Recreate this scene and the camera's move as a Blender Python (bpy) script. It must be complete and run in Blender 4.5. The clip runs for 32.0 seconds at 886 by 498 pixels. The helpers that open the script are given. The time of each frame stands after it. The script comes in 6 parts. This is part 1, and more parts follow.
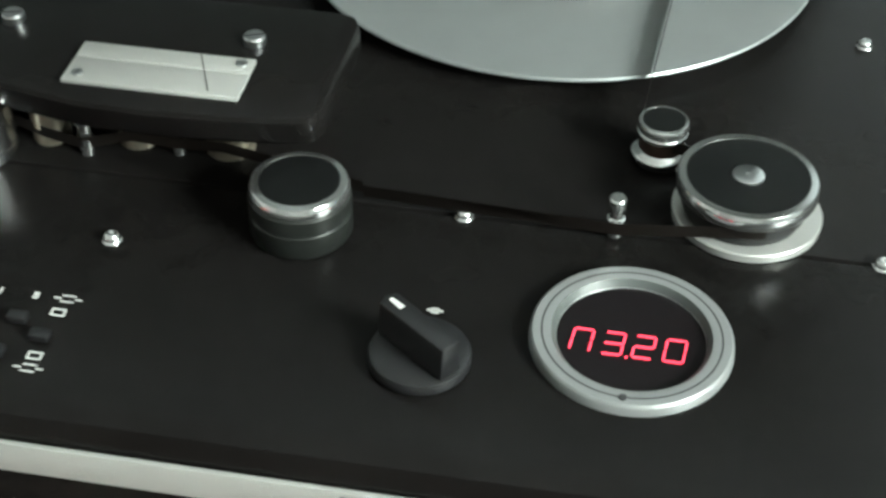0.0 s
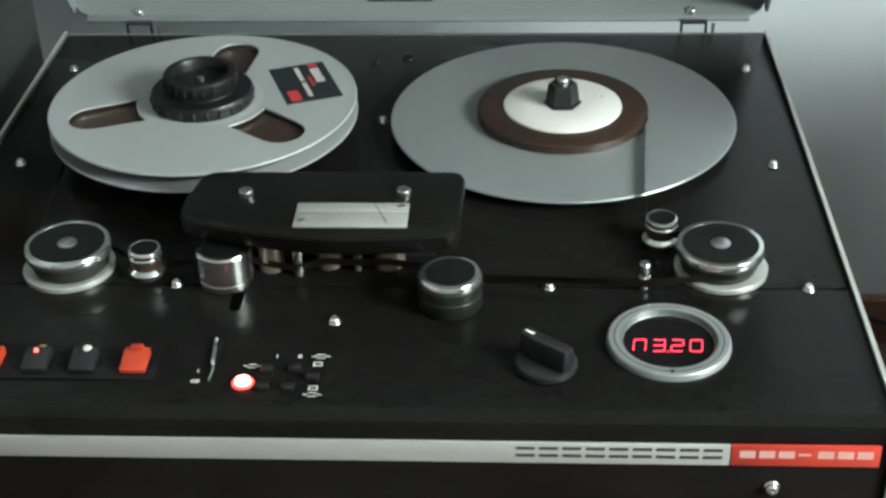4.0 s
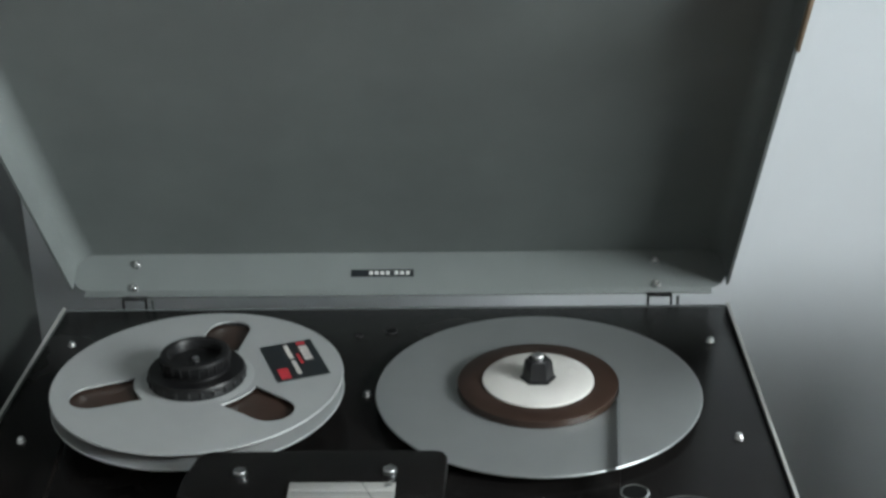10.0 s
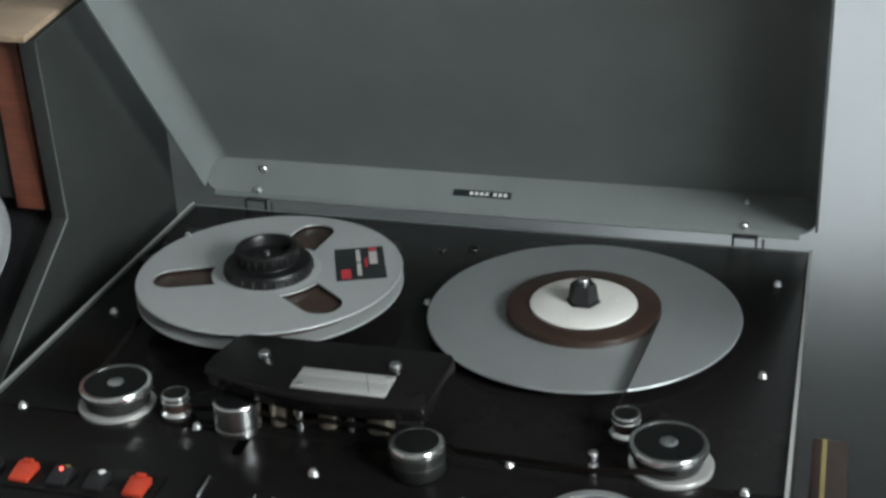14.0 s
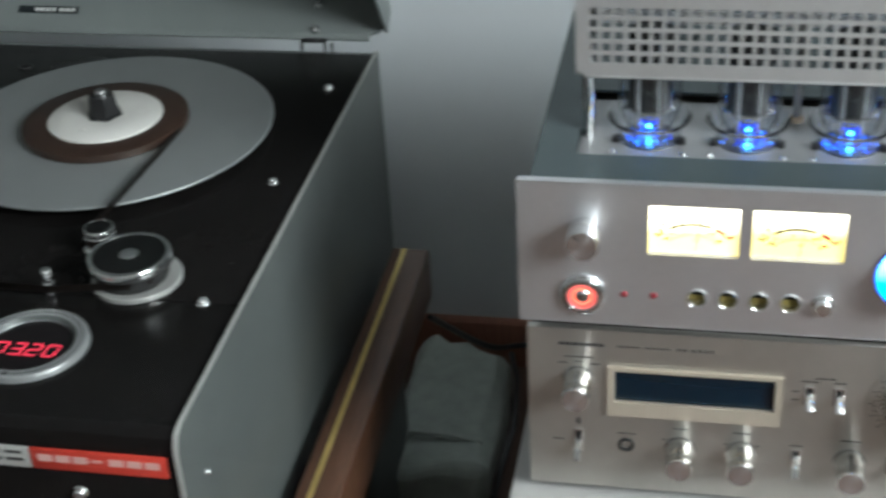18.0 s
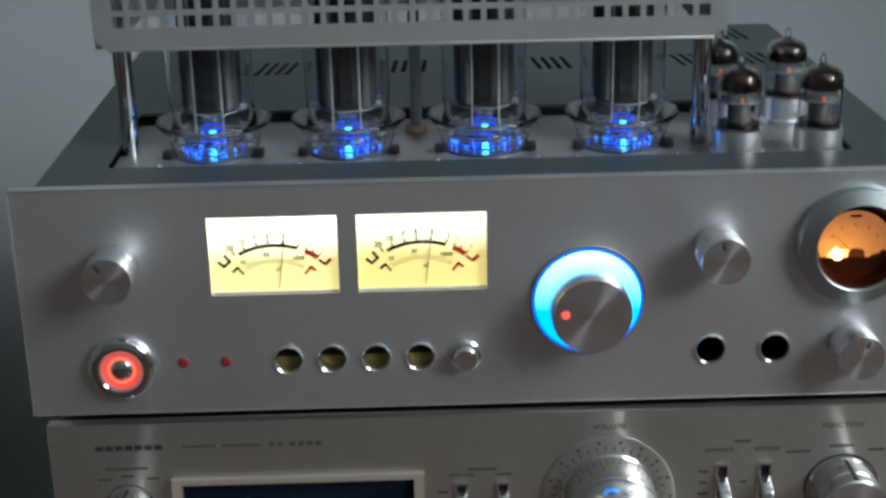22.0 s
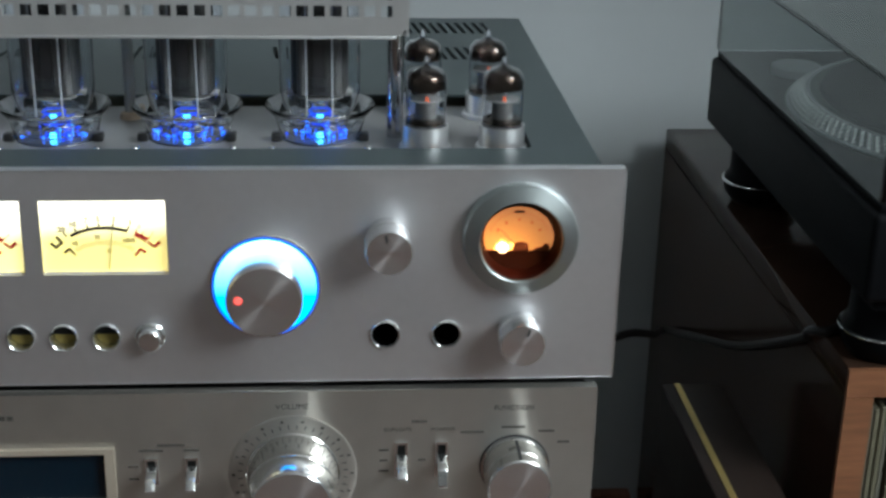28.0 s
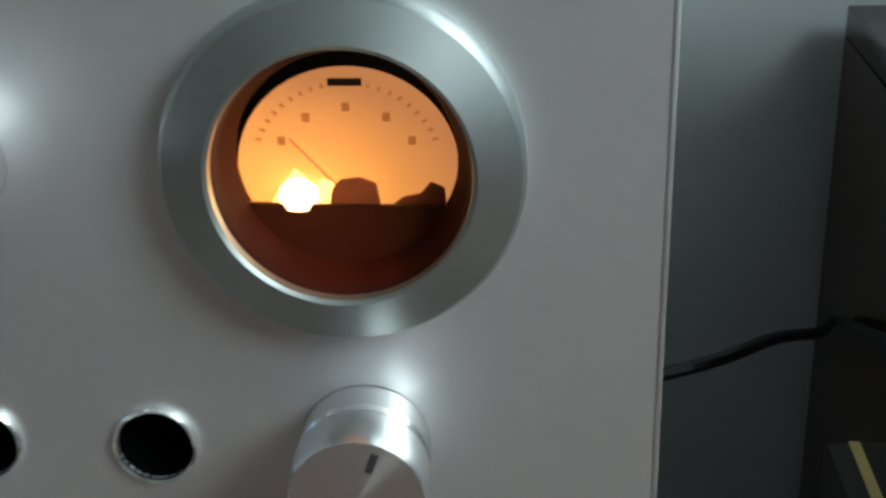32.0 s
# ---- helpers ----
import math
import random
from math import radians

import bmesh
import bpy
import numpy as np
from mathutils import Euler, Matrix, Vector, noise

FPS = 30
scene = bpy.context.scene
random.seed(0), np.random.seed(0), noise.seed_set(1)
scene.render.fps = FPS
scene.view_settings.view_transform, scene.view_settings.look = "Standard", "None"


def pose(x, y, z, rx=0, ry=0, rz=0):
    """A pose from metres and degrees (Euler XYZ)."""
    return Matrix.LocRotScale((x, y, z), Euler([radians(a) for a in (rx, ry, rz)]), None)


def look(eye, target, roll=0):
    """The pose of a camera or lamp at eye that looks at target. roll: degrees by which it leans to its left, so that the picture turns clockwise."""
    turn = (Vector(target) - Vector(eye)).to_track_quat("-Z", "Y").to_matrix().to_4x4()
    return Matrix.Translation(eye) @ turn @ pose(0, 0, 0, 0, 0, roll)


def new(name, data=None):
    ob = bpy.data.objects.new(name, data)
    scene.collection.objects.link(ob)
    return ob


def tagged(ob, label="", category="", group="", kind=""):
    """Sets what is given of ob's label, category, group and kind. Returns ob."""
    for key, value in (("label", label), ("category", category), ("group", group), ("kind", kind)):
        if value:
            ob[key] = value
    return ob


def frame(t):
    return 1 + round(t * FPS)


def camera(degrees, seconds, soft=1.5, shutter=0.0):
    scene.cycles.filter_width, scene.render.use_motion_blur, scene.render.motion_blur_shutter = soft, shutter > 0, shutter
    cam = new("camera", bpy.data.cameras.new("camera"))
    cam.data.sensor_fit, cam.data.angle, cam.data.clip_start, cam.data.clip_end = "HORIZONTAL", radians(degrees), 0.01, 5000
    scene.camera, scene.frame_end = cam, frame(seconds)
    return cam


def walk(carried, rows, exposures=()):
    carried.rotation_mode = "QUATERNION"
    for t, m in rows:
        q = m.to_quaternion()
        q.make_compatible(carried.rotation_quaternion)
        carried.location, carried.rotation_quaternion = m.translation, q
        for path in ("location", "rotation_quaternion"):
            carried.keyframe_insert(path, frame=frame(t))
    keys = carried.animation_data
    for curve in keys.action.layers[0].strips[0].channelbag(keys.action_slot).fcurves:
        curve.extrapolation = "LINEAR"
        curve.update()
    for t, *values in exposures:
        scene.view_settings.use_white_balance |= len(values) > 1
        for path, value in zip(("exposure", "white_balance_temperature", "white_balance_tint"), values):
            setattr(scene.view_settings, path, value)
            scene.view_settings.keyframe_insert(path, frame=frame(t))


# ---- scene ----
cam = camera(34.25, 32.0, soft=2.8, shutter=0.5)
PATH = [
    (0, look((0.0701, -0.4992, 1.2150), (-0.0492, 0.2486, 0.5620), 1.06)),
    (0.5, look((0.0347, -0.5863, 1.2683), (-0.0275, 0.1805, 0.6295), 0.81)),
    (1, look((-0.0025, -0.6903, 1.3079), (-0.0325, 0.0983, 0.6937), 0.77)),
    (1.5, look((-0.0169, -0.7675, 1.3438), (-0.0275, 0.0365, 0.7492), 0.10)),
    (2, look((-0.0324, -0.8307, 1.3759), (-0.0490, -0.0046, 0.8125), -0.54)),
    (2.5, look((-0.0390, -0.8632, 1.3858), (-0.0629, -0.0183, 0.8514), -0.67)),
    (3, look((-0.0373, -0.8681, 1.3887), (-0.0838, -0.0212, 0.8590), -0.87)),
    (3.5, look((-0.0253, -0.8618, 1.3878), (-0.0806, -0.0224, 0.8471), -1.62)),
    (5.5, look((-0.0220, -0.8659, 1.3877), (-0.0567, -0.0251, 0.8475), -0.89)),
    (6, look((-0.0279, -0.8664, 1.3883), (-0.0656, -0.0254, 0.8486), -1.10)),
    (6.5, look((-0.0307, -0.8698, 1.3879), (-0.0720, -0.0263, 0.8523), -1.20)),
    (7, look((-0.0399, -0.8745, 1.3896), (-0.0867, -0.0274, 0.8601), -1.42)),
    (7.5, look((-0.0449, -0.8783, 1.3880), (-0.0923, -0.0322, 0.8570), -1.18)),
    (8, look((-0.0423, -0.8805, 1.4011), (-0.0815, -0.0287, 0.8788), -0.98)),
    (8.5, look((-0.0385, -0.8865, 1.4213), (-0.0673, -0.0098, 0.9409), -0.18)),
    (9, look((-0.0390, -0.8941, 1.4324), (-0.0612, 0.0023, 0.9898), 0.13)),
    (9.5, look((-0.0361, -0.9000, 1.4426), (-0.0634, 0.0069, 1.0221), -0.69)),
    (10, look((-0.0284, -0.9034, 1.4548), (-0.0604, 0.0124, 1.0543), -1.34)),
    (10.5, look((-0.0248, -0.9099, 1.4676), (-0.0590, 0.0153, 1.0898), -1.51)),
    (11, look((-0.0337, -0.9189, 1.4806), (-0.0593, 0.0153, 1.1248), -1.54)),
    (11.5, look((-0.0299, -0.9313, 1.4764), (-0.0608, 0.0084, 1.1361), -1.05)),
    (12, look((-0.0032, -0.9330, 1.4656), (-0.0518, -0.0076, 1.0897), -1.09)),
    (12.5, look((0.0545, -0.9166, 1.4610), (-0.0546, -0.0066, 1.0610), -1.39)),
    (13, look((0.1510, -0.9120, 1.4616), (-0.0541, -0.0218, 1.0547), -1.81)),
    (13.5, look((0.2034, -0.9195, 1.4568), (-0.0438, -0.0445, 1.0405), -2.48)),
    (14, look((0.2279, -0.9421, 1.4534), (-0.0260, -0.0750, 1.0250), -2.42)),
    (14.5, look((0.2583, -0.9894, 1.4493), (-0.0098, -0.1304, 1.0131), -1.95)),
    (16.5, look((0.3709, -0.8364, 1.4032), (0.0496, -0.0356, 0.8979), -4.33)),
    (17, look((0.4207, -0.7890, 1.3768), (0.1509, 0.0258, 0.8637), -4.15)),
    (17.5, look((0.4744, -0.8012, 1.3740), (0.2418, 0.0195, 0.8519), -4.02)),
    (18, look((0.5420, -0.8186, 1.3737), (0.3634, 0.0136, 0.8488), -3.42)),
    (18.5, look((0.5746, -0.8126, 1.3614), (0.4434, 0.0340, 0.8455), -2.84)),
    (19, look((0.5938, -0.7915, 1.3411), (0.5292, 0.0622, 0.8243), -1.58)),
    (19.5, look((0.6089, -0.7838, 1.3137), (0.5718, 0.0826, 0.8157), -1.58)),
    (20, look((0.6072, -0.7556, 1.2716), (0.5938, 0.1200, 0.7888), 0.21)),
    (20.5, look((0.6146, -0.7266, 1.2180), (0.6030, 0.1686, 0.7725), -1.64)),
    (21, look((0.6113, -0.6881, 1.1689), (0.6122, 0.2304, 0.7737), -0.88)),
    (21.5, look((0.6045, -0.6479, 1.1405), (0.6110, 0.2821, 0.7729), -1.96)),
    (22, look((0.5990, -0.6106, 1.1062), (0.6181, 0.3277, 0.7608), -1.09)),
    (22.5, look((0.5906, -0.5918, 1.0890), (0.6175, 0.3604, 0.7847), 0.07)),
    (23, look((0.5936, -0.5720, 1.0540), (0.6244, 0.3825, 0.7574), -0.34)),
    (23.5, look((0.5975, -0.5574, 1.0346), (0.6283, 0.4006, 0.7494), -1.01)),
    (24, look((0.5868, -0.5441, 1.0158), (0.6343, 0.4169, 0.7432), -0.66)),
    (24.5, look((0.5810, -0.5384, 1.0028), (0.6345, 0.4248, 0.7396), -0.71)),
    (25, look((0.5917, -0.5398, 1.0077), (0.6565, 0.4252, 0.7539), -0.71)),
    (25.5, look((0.5966, -0.5400, 1.0095), (0.6725, 0.4208, 0.7430), -1.00)),
    (26, look((0.6135, -0.5392, 1.0091), (0.6981, 0.4220, 0.7465), -1.41)),
    (26.5, look((0.6381, -0.5444, 1.0096), (0.7416, 0.4121, 0.7368), -0.59)),
    (28.5, look((0.7230, -0.6710, 1.1556), (0.7962, 0.2520, 0.7778), 1.63)),
    (29, look((0.7333, -0.6788, 1.1592), (0.8277, 0.2480, 0.7955), 0.34)),
    (29.5, look((0.7569, -0.6216, 1.1309), (0.8391, 0.3067, 0.7683), -0.78)),
    (30, look((0.7793, -0.5079, 1.0849), (0.8299, 0.4178, 0.7100), 0.72)),
    (30.5, look((0.7963, -0.3998, 1.0295), (0.8161, 0.5214, 0.6408), 0.28)),
    (31, look((0.8130, -0.3047, 0.9878), (0.7905, 0.6138, 0.5929), -0.49)),
    (31.5, look((0.8209, -0.2490, 0.9685), (0.7819, 0.6705, 0.5774), -0.90)),
    (32, look((0.8254, -0.2066, 0.9561), (0.7799, 0.7069, 0.5518), -1.02)),
]
walk(cam, PATH, exposures=[(0.0, 0.3, 6700, 0), (3.0, 0.08, 6600, 0), (6.0, 0.02, 6500, 2), (8.0, -0.12, 6500, 5), (9.0, -0.32, 6500, 9), (10.0, -0.46, 6500, 10), (11.0, -0.2, 6500, 11), (12.0, -0.5, 6500, 11), (13.0, -0.55, 6500, 11), (14.0, -0.5, 6500, 10), (17.0, -0.40, 6500, 8), (17.5, -0.36, 6450, 8), (18.0, -0.80, 6400, 8), (19.0, -1.25, 6350, 9), (20.0, -1.41, 6300, 9), (22.0, -1.93, 6250, 8), (24.0, -2.31, 6250, 8), (25.0, -2.47, 6250, 8), (26.0, -2.44, 6250, 8), (29.0, -1.25, 6300, 8), (31.0, -1.33, 6150, 0), (32.0, -1.47, 6200, 0)])

# ---- light ----
world = bpy.data.worlds.new("world")
scene.world = world
world.use_nodes = True
_n = world.node_tree.nodes
_sky = _n.new("ShaderNodeTexSky")
_sky.sky_type, _sky.sun_disc = "NISHITA", False
_sky.sun_elevation, _sky.sun_rotation = radians(35), radians(120)
world.node_tree.links.new(_sky.outputs[0], _n["Background"].inputs[0])
_n["Background"].inputs[1].default_value = 0.12


def area_lamp(name, eye, target, sx, sy, watts, colour):
    d = bpy.data.lights.new(name, "AREA")
    d.shape, d.size, d.size_y, d.energy, d.color = "RECTANGLE", sx, sy, watts, colour
    ob = new(name, d)
    ob.matrix_world = look(eye, target)
    return ob


area_lamp("window_light", (2.36, -1.25, 2.09), (0.1, 0.10, 0.90), 1.1, 0.86, 172, (0.90, 0.97, 0.98))

# ---- materials ----
def mat(name, colour, rough=0.5, metal=0.0, grain=0.0, scale=40.0, bump=0.0, bump_scale=200.0, stretch=(1, 1, 1), coat=0.0, spec=0.5):
    """A painted, metal or wooden surface: its colour varies at two scales, with fine relief."""
    m = bpy.data.materials.new(name)
    m.use_nodes = True
    nt = m.node_tree
    b = nt.nodes["Principled BSDF"]
    b.inputs["Roughness"].default_value, b.inputs["Metallic"].default_value = rough, metal
    b.inputs["Coat Weight"].default_value, b.inputs["Specular IOR Level"].default_value = coat, spec
    b.inputs["Base Color"].default_value = (*colour, 1)
    if grain or bump:
        tc = nt.nodes.new("ShaderNodeTexCoord")
        mp = nt.nodes.new("ShaderNodeMapping")
        mp.inputs["Scale"].default_value = stretch
        nt.links.new(tc.outputs["Object"], mp.inputs["Vector"])
    if grain:
        a, c = nt.nodes.new("ShaderNodeTexNoise"), nt.nodes.new("ShaderNodeTexNoise")
        for q, s in ((a, scale), (c, scale * 0.12)):
            q.inputs["Scale"].default_value, q.inputs["Detail"].default_value = s, 4
            nt.links.new(mp.outputs[0], q.inputs["Vector"])
        mx = nt.nodes.new("ShaderNodeMath")
        mx.operation = "ADD"
        nt.links.new(a.outputs["Fac"], mx.inputs[0]), nt.links.new(c.outputs["Fac"], mx.inputs[1])
        r = nt.nodes.new("ShaderNodeMapRange")
        r.inputs["From Min"].default_value, r.inputs["From Max"].default_value = 0.6, 1.4
        r.inputs["To Min"].default_value, r.inputs["To Max"].default_value = 1 - grain, 1 + grain
        nt.links.new(mx.outputs[0], r.inputs["Value"])
        v = nt.nodes.new("ShaderNodeVectorMath")
        v.operation = "SCALE"
        v.inputs[0].default_value = colour
        nt.links.new(r.outputs[0], v.inputs["Scale"])
        nt.links.new(v.outputs[0], b.inputs["Base Color"])
        r2 = nt.nodes.new("ShaderNodeMapRange")
        r2.inputs["To Min"].default_value, r2.inputs["To Max"].default_value = max(0.03, rough - 0.12 * grain - 0.03), min(1, rough + 0.12 * grain + 0.03)
        nt.links.new(c.outputs["Fac"], r2.inputs["Value"])
        nt.links.new(r2.outputs[0], b.inputs["Roughness"])
    if bump:
        q = nt.nodes.new("ShaderNodeTexNoise")
        q.inputs["Scale"].default_value, q.inputs["Detail"].default_value = bump_scale, 3
        nt.links.new(mp.outputs[0], q.inputs["Vector"])
        bp = nt.nodes.new("ShaderNodeBump")
        bp.inputs["Strength"].default_value, bp.inputs["Distance"].default_value = bump, 0.001
        nt.links.new(q.outputs["Fac"], bp.inputs["Height"])
        nt.links.new(bp.outputs[0], b.inputs["Normal"])
    return m


def glow(name, colour, strength):
    m = bpy.data.materials.new(name)
    m.use_nodes = True
    b = m.node_tree.nodes["Principled BSDF"]
    b.inputs["Base Color"].default_value = (*[0.4 * c for c in colour], 1)
    b.inputs["Emission Color"].default_value, b.inputs["Emission Strength"].default_value = (*colour, 1), strength
    return m


def glass(name, colour=(1, 1, 1), rough=0.02, ior=1.45):
    m = bpy.data.materials.new(name)
    m.use_nodes = True
    b = m.node_tree.nodes["Principled BSDF"]
    b.inputs["Base Color"].default_value = (*colour, 1)
    b.inputs["Roughness"].default_value, b.inputs["IOR"].default_value, b.inputs["Transmission Weight"].default_value = rough, ior, 1.0
    return m


DECK = mat("black_deck_paint", (0.0075, 0.0068, 0.0066), 0.26, grain=0.25, scale=60, bump=0.05, bump_scale=900, spec=0.13)
SILVER = mat("silver_paint", (0.155, 0.168, 0.168), 0.42, 0.25, grain=0.06, scale=30, bump=0.05, bump_scale=700)
LIDPAINT = mat("grey_hammer_paint", (0.168, 0.186, 0.182), 0.48, grain=0.10, scale=14, bump=0.1, bump_scale=500)
CHROME = mat("chrome", (0.84, 0.85, 0.85), 0.15, 0.96, grain=0.05, scale=90)
ALU = mat("brushed_aluminium", (0.62, 0.63, 0.64), 0.32, 1.0, grain=0.05, scale=60, bump=0.05, bump_scale=600, stretch=(0.04, 1, 1))
FACE = mat("satin_aluminium_face", (0.74, 0.745, 0.765), 0.40, 0.88, grain=0.03, scale=200, bump=0.06, bump_scale=2500)
BLACK = mat("black_plastic", (0.012, 0.012, 0.013), 0.38, grain=0.2, scale=80)
WALL = mat("painted_wall", (0.56, 0.59, 0.61), 0.9, grain=0.04, scale=6, bump=0.12, bump_scale=300)
WOODF = mat("dark_floor", (0.098, 0.056, 0.042), 0.5, grain=0.4, scale=12, stretch=(1, 8, 1))
WALNUT = mat("walnut", (0.085, 0.038, 0.021), 0.42, grain=0.4, scale=30, stretch=(10, 1, 1))
SKIRTING = mat("red_brown_skirting", (0.24, 0.105, 0.070), 0.4, grain=0.3, scale=30, stretch=(10, 1, 1))
BROWN = mat("dark_veneer", (0.022, 0.014, 0.011), 0.5, grain=0.3, scale=25, stretch=(1, 1, 8), spec=0.25)


RUBBER = mat("black_rubber", (0.011, 0.011, 0.011), 0.75, grain=0.2, scale=60, bump=0.1, bump_scale=500)
ROLLERBODY = mat("dark_polished_rubber", (0.022, 0.024, 0.022), 0.3, 0.35, grain=0.2, scale=60, spec=0.6)
FELT = mat("black_cap_disc", (0.0065, 0.0070, 0.0070), 0.5, grain=0.2, scale=90, spec=0.15)
TAPE = mat("brown_magnetic_tape", (0.034, 0.019, 0.0135), 0.38, grain=0.3, scale=50, stretch=(1, 1, 6))
WHITE = mat("white_plastic", (0.62, 0.61, 0.58), 0.45, grain=0.06, scale=30)
REDPLASTIC = mat("orange_red_plastic", (0.42, 0.042, 0.018), 0.35, grain=0.1, scale=60)
REDPAINT = mat("red_badge_paint", (0.50, 0.045, 0.03), 0.4, grain=0.08, scale=60)
STRIP = mat("satin_silver_strip", (0.44, 0.44, 0.42), 0.45, 0.3, grain=0.08, scale=40, stretch=(0.1, 1, 1))
COUNTERSTRIP = mat("grey_silver_bezel", (0.33, 0.34, 0.34), 0.35, 0.5, grain=0.08, scale=40)
BASEPLATE = mat("polished_base_plate", (0.66, 0.66, 0.64), 0.24, 0.6, grain=0.08, scale=40)
INK = mat("white_ink", (0.7, 0.7, 0.68), 0.6)
LABELINK = mat("dull_white_print", (0.42, 0.40, 0.38), 0.6)
LABELRED = mat("dull_red_print", (0.42, 0.03, 0.04), 0.6)
BADGEINK = mat("faded_pink_ink", (0.62, 0.36, 0.33), 0.6)
DARKINK = mat("dark_ink", (0.03, 0.03, 0.032), 0.6)
REDINK = mat("red_ink", (0.72, 0.07, 0.055), 0.6)
GREYINK = mat("grey_engraving", (0.075, 0.07, 0.062), 0.6)
LABEL = mat("dark_label", (0.012, 0.016, 0.018), 0.35, grain=0.2, scale=80)
REELALU = mat("anodised_reel", (0.48, 0.50, 0.50), 0.42, 0.45, grain=0.04, scale=40, bump=0.05, bump_scale=900)
PLATTER = mat("satin_platter", (0.34, 0.36, 0.36), 0.34, 0.55, grain=0.04, scale=40, bump=0.05, bump_scale=900)
STEELG = mat("grey_green_chassis_paint", (0.056, 0.075, 0.079), 0.42, 0.15, grain=0.08, scale=40, bump=0.08, bump_scale=1200)
PLATE = mat("pale_tube_plate", (0.29, 0.29, 0.29), 0.42, 0.5, grain=0.06, scale=60)
MESHMETAL = mat("satin_cage_metal", (0.60, 0.605, 0.605), 0.36, 0.7, grain=0.05, scale=80)
BRASS = mat("brass", (0.66, 0.50, 0.19), 0.34, 0.7, grain=0.2, scale=60)
GETTER = mat("brown_getter_mirror", (0.10, 0.068, 0.052), 0.14, 1.0, grain=0.2, scale=60)
TUBEPLATE = mat("grey_tube_anode", (0.13, 0.127, 0.124), 0.30, 0.6, grain=0.3, scale=80)
TUBEDARK = mat("dark_tube_anode", (0.055, 0.054, 0.053), 0.4, 0.5, grain=0.4, scale=80)
TUBESLOT = mat("deep_grey_anode_slot", (0.014, 0.014, 0.015), 0.5, 0.3, grain=0.4, scale=80)
MICA = mat("white_mica", (0.17, 0.17, 0.165), 0.5)
SOCKET = mat("dark_socket_ceramic", (0.035, 0.040, 0.055), 0.3, grain=0.2, scale=90)
BLUEGLASS = mat("dark_blue_window", (0.003, 0.012, 0.022), 0.12, spec=0.4)
CREAM = mat("beige_display_frame", (0.48, 0.42, 0.34), 0.4, 0.3, grain=0.05, scale=60)
SIDEGREY = mat("dark_grey_green_panel", (0.022, 0.025, 0.023), 0.42, grain=0.15, scale=30, bump=0.08, bump_scale=600)
TANBOARD = mat("pale_tan_board", (0.30, 0.22, 0.15), 0.6, grain=0.15, scale=30, stretch=(1, 6, 1))
BAGCLOTH = mat("grey_green_cloth", (0.30, 0.33, 0.30), 0.42, grain=0.2, scale=60, bump=0.4, bump_scale=700)
ORANGEWOOD = mat("orange_brown_wood", (0.235, 0.098, 0.047), 0.45, grain=0.35, scale=30, stretch=(1, 1, 9), bump=0.05, bump_scale=200)
GLOSSBROWN = mat("dark_brown_lacquer", (0.048, 0.026, 0.018), 0.16, grain=0.35, scale=14, stretch=(1, 1, 5), spec=0.22)
STANDGREY = mat("pale_grey_shelf", (0.48, 0.47, 0.46), 0.5, grain=0.06, scale=30)
TTBLACK = mat("matt_black_plinth", (0.0055, 0.0060, 0.0072), 0.5, grain=0.25, scale=50, bump=0.12, bump_scale=1200, spec=0.08)
SMOKE = glass("smoked_acrylic", (0.52, 0.57, 0.565), 0.0, 1.40)
# Dust haze on the top also paints in the bright wall's reflection.
SMOKETOP = glass("dusty_sheen_smoked_acrylic", (0.52, 0.57, 0.565), 0.02, 1.49)
SMOKETOP.node_tree.nodes["Principled BSDF"].inputs["Transmission Weight"].default_value = 0.90
TUBEGLASS = glass("clear_tube_glass", (0.95, 0.97, 1.0), 0.01, 1.32)
AMBERGLASS = glass("amber_window", (1.0, 0.66, 0.44), 0.03, 1.12)
REDLED = glow("red_lamp", (1.0, 0.10, 0.085), 22)
REDDOT = glow("small_red_lamp", (1.0, 0.10, 0.08), 4.32)
REDSEG = glow("red_display_segment", (1.0, 0.05, 0.10), 2.3)
REDRING = glow("red_ring_light", (1.0, 0.075, 0.06), 3.05)
BLUELED = glow("blue_lamp", (0.05, 0.40, 1.0), 76.2)
HEATER = glow("orange_heater", (1.0, 0.16, 0.05), 2.16)
BULBHOT = glow("white_hot_bulb", (1.0, 0.90, 0.72), 24.0)
BULB = glow("amber_bulb_halo", (1.0, 0.72, 0.22), 11.4)


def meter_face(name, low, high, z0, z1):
    """A face whose emission is painted to grow upwards, for lamps behind its upper edge that aren't built."""
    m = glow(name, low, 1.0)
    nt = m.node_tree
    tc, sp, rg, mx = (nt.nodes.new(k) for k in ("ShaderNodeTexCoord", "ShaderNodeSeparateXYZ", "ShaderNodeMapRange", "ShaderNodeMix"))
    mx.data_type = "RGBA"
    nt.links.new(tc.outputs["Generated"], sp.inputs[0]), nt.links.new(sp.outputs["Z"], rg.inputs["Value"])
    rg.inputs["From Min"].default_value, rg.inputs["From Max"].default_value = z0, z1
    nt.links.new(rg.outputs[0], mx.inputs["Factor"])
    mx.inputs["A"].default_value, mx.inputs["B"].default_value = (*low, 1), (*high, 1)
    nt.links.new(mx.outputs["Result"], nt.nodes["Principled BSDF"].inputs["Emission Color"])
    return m


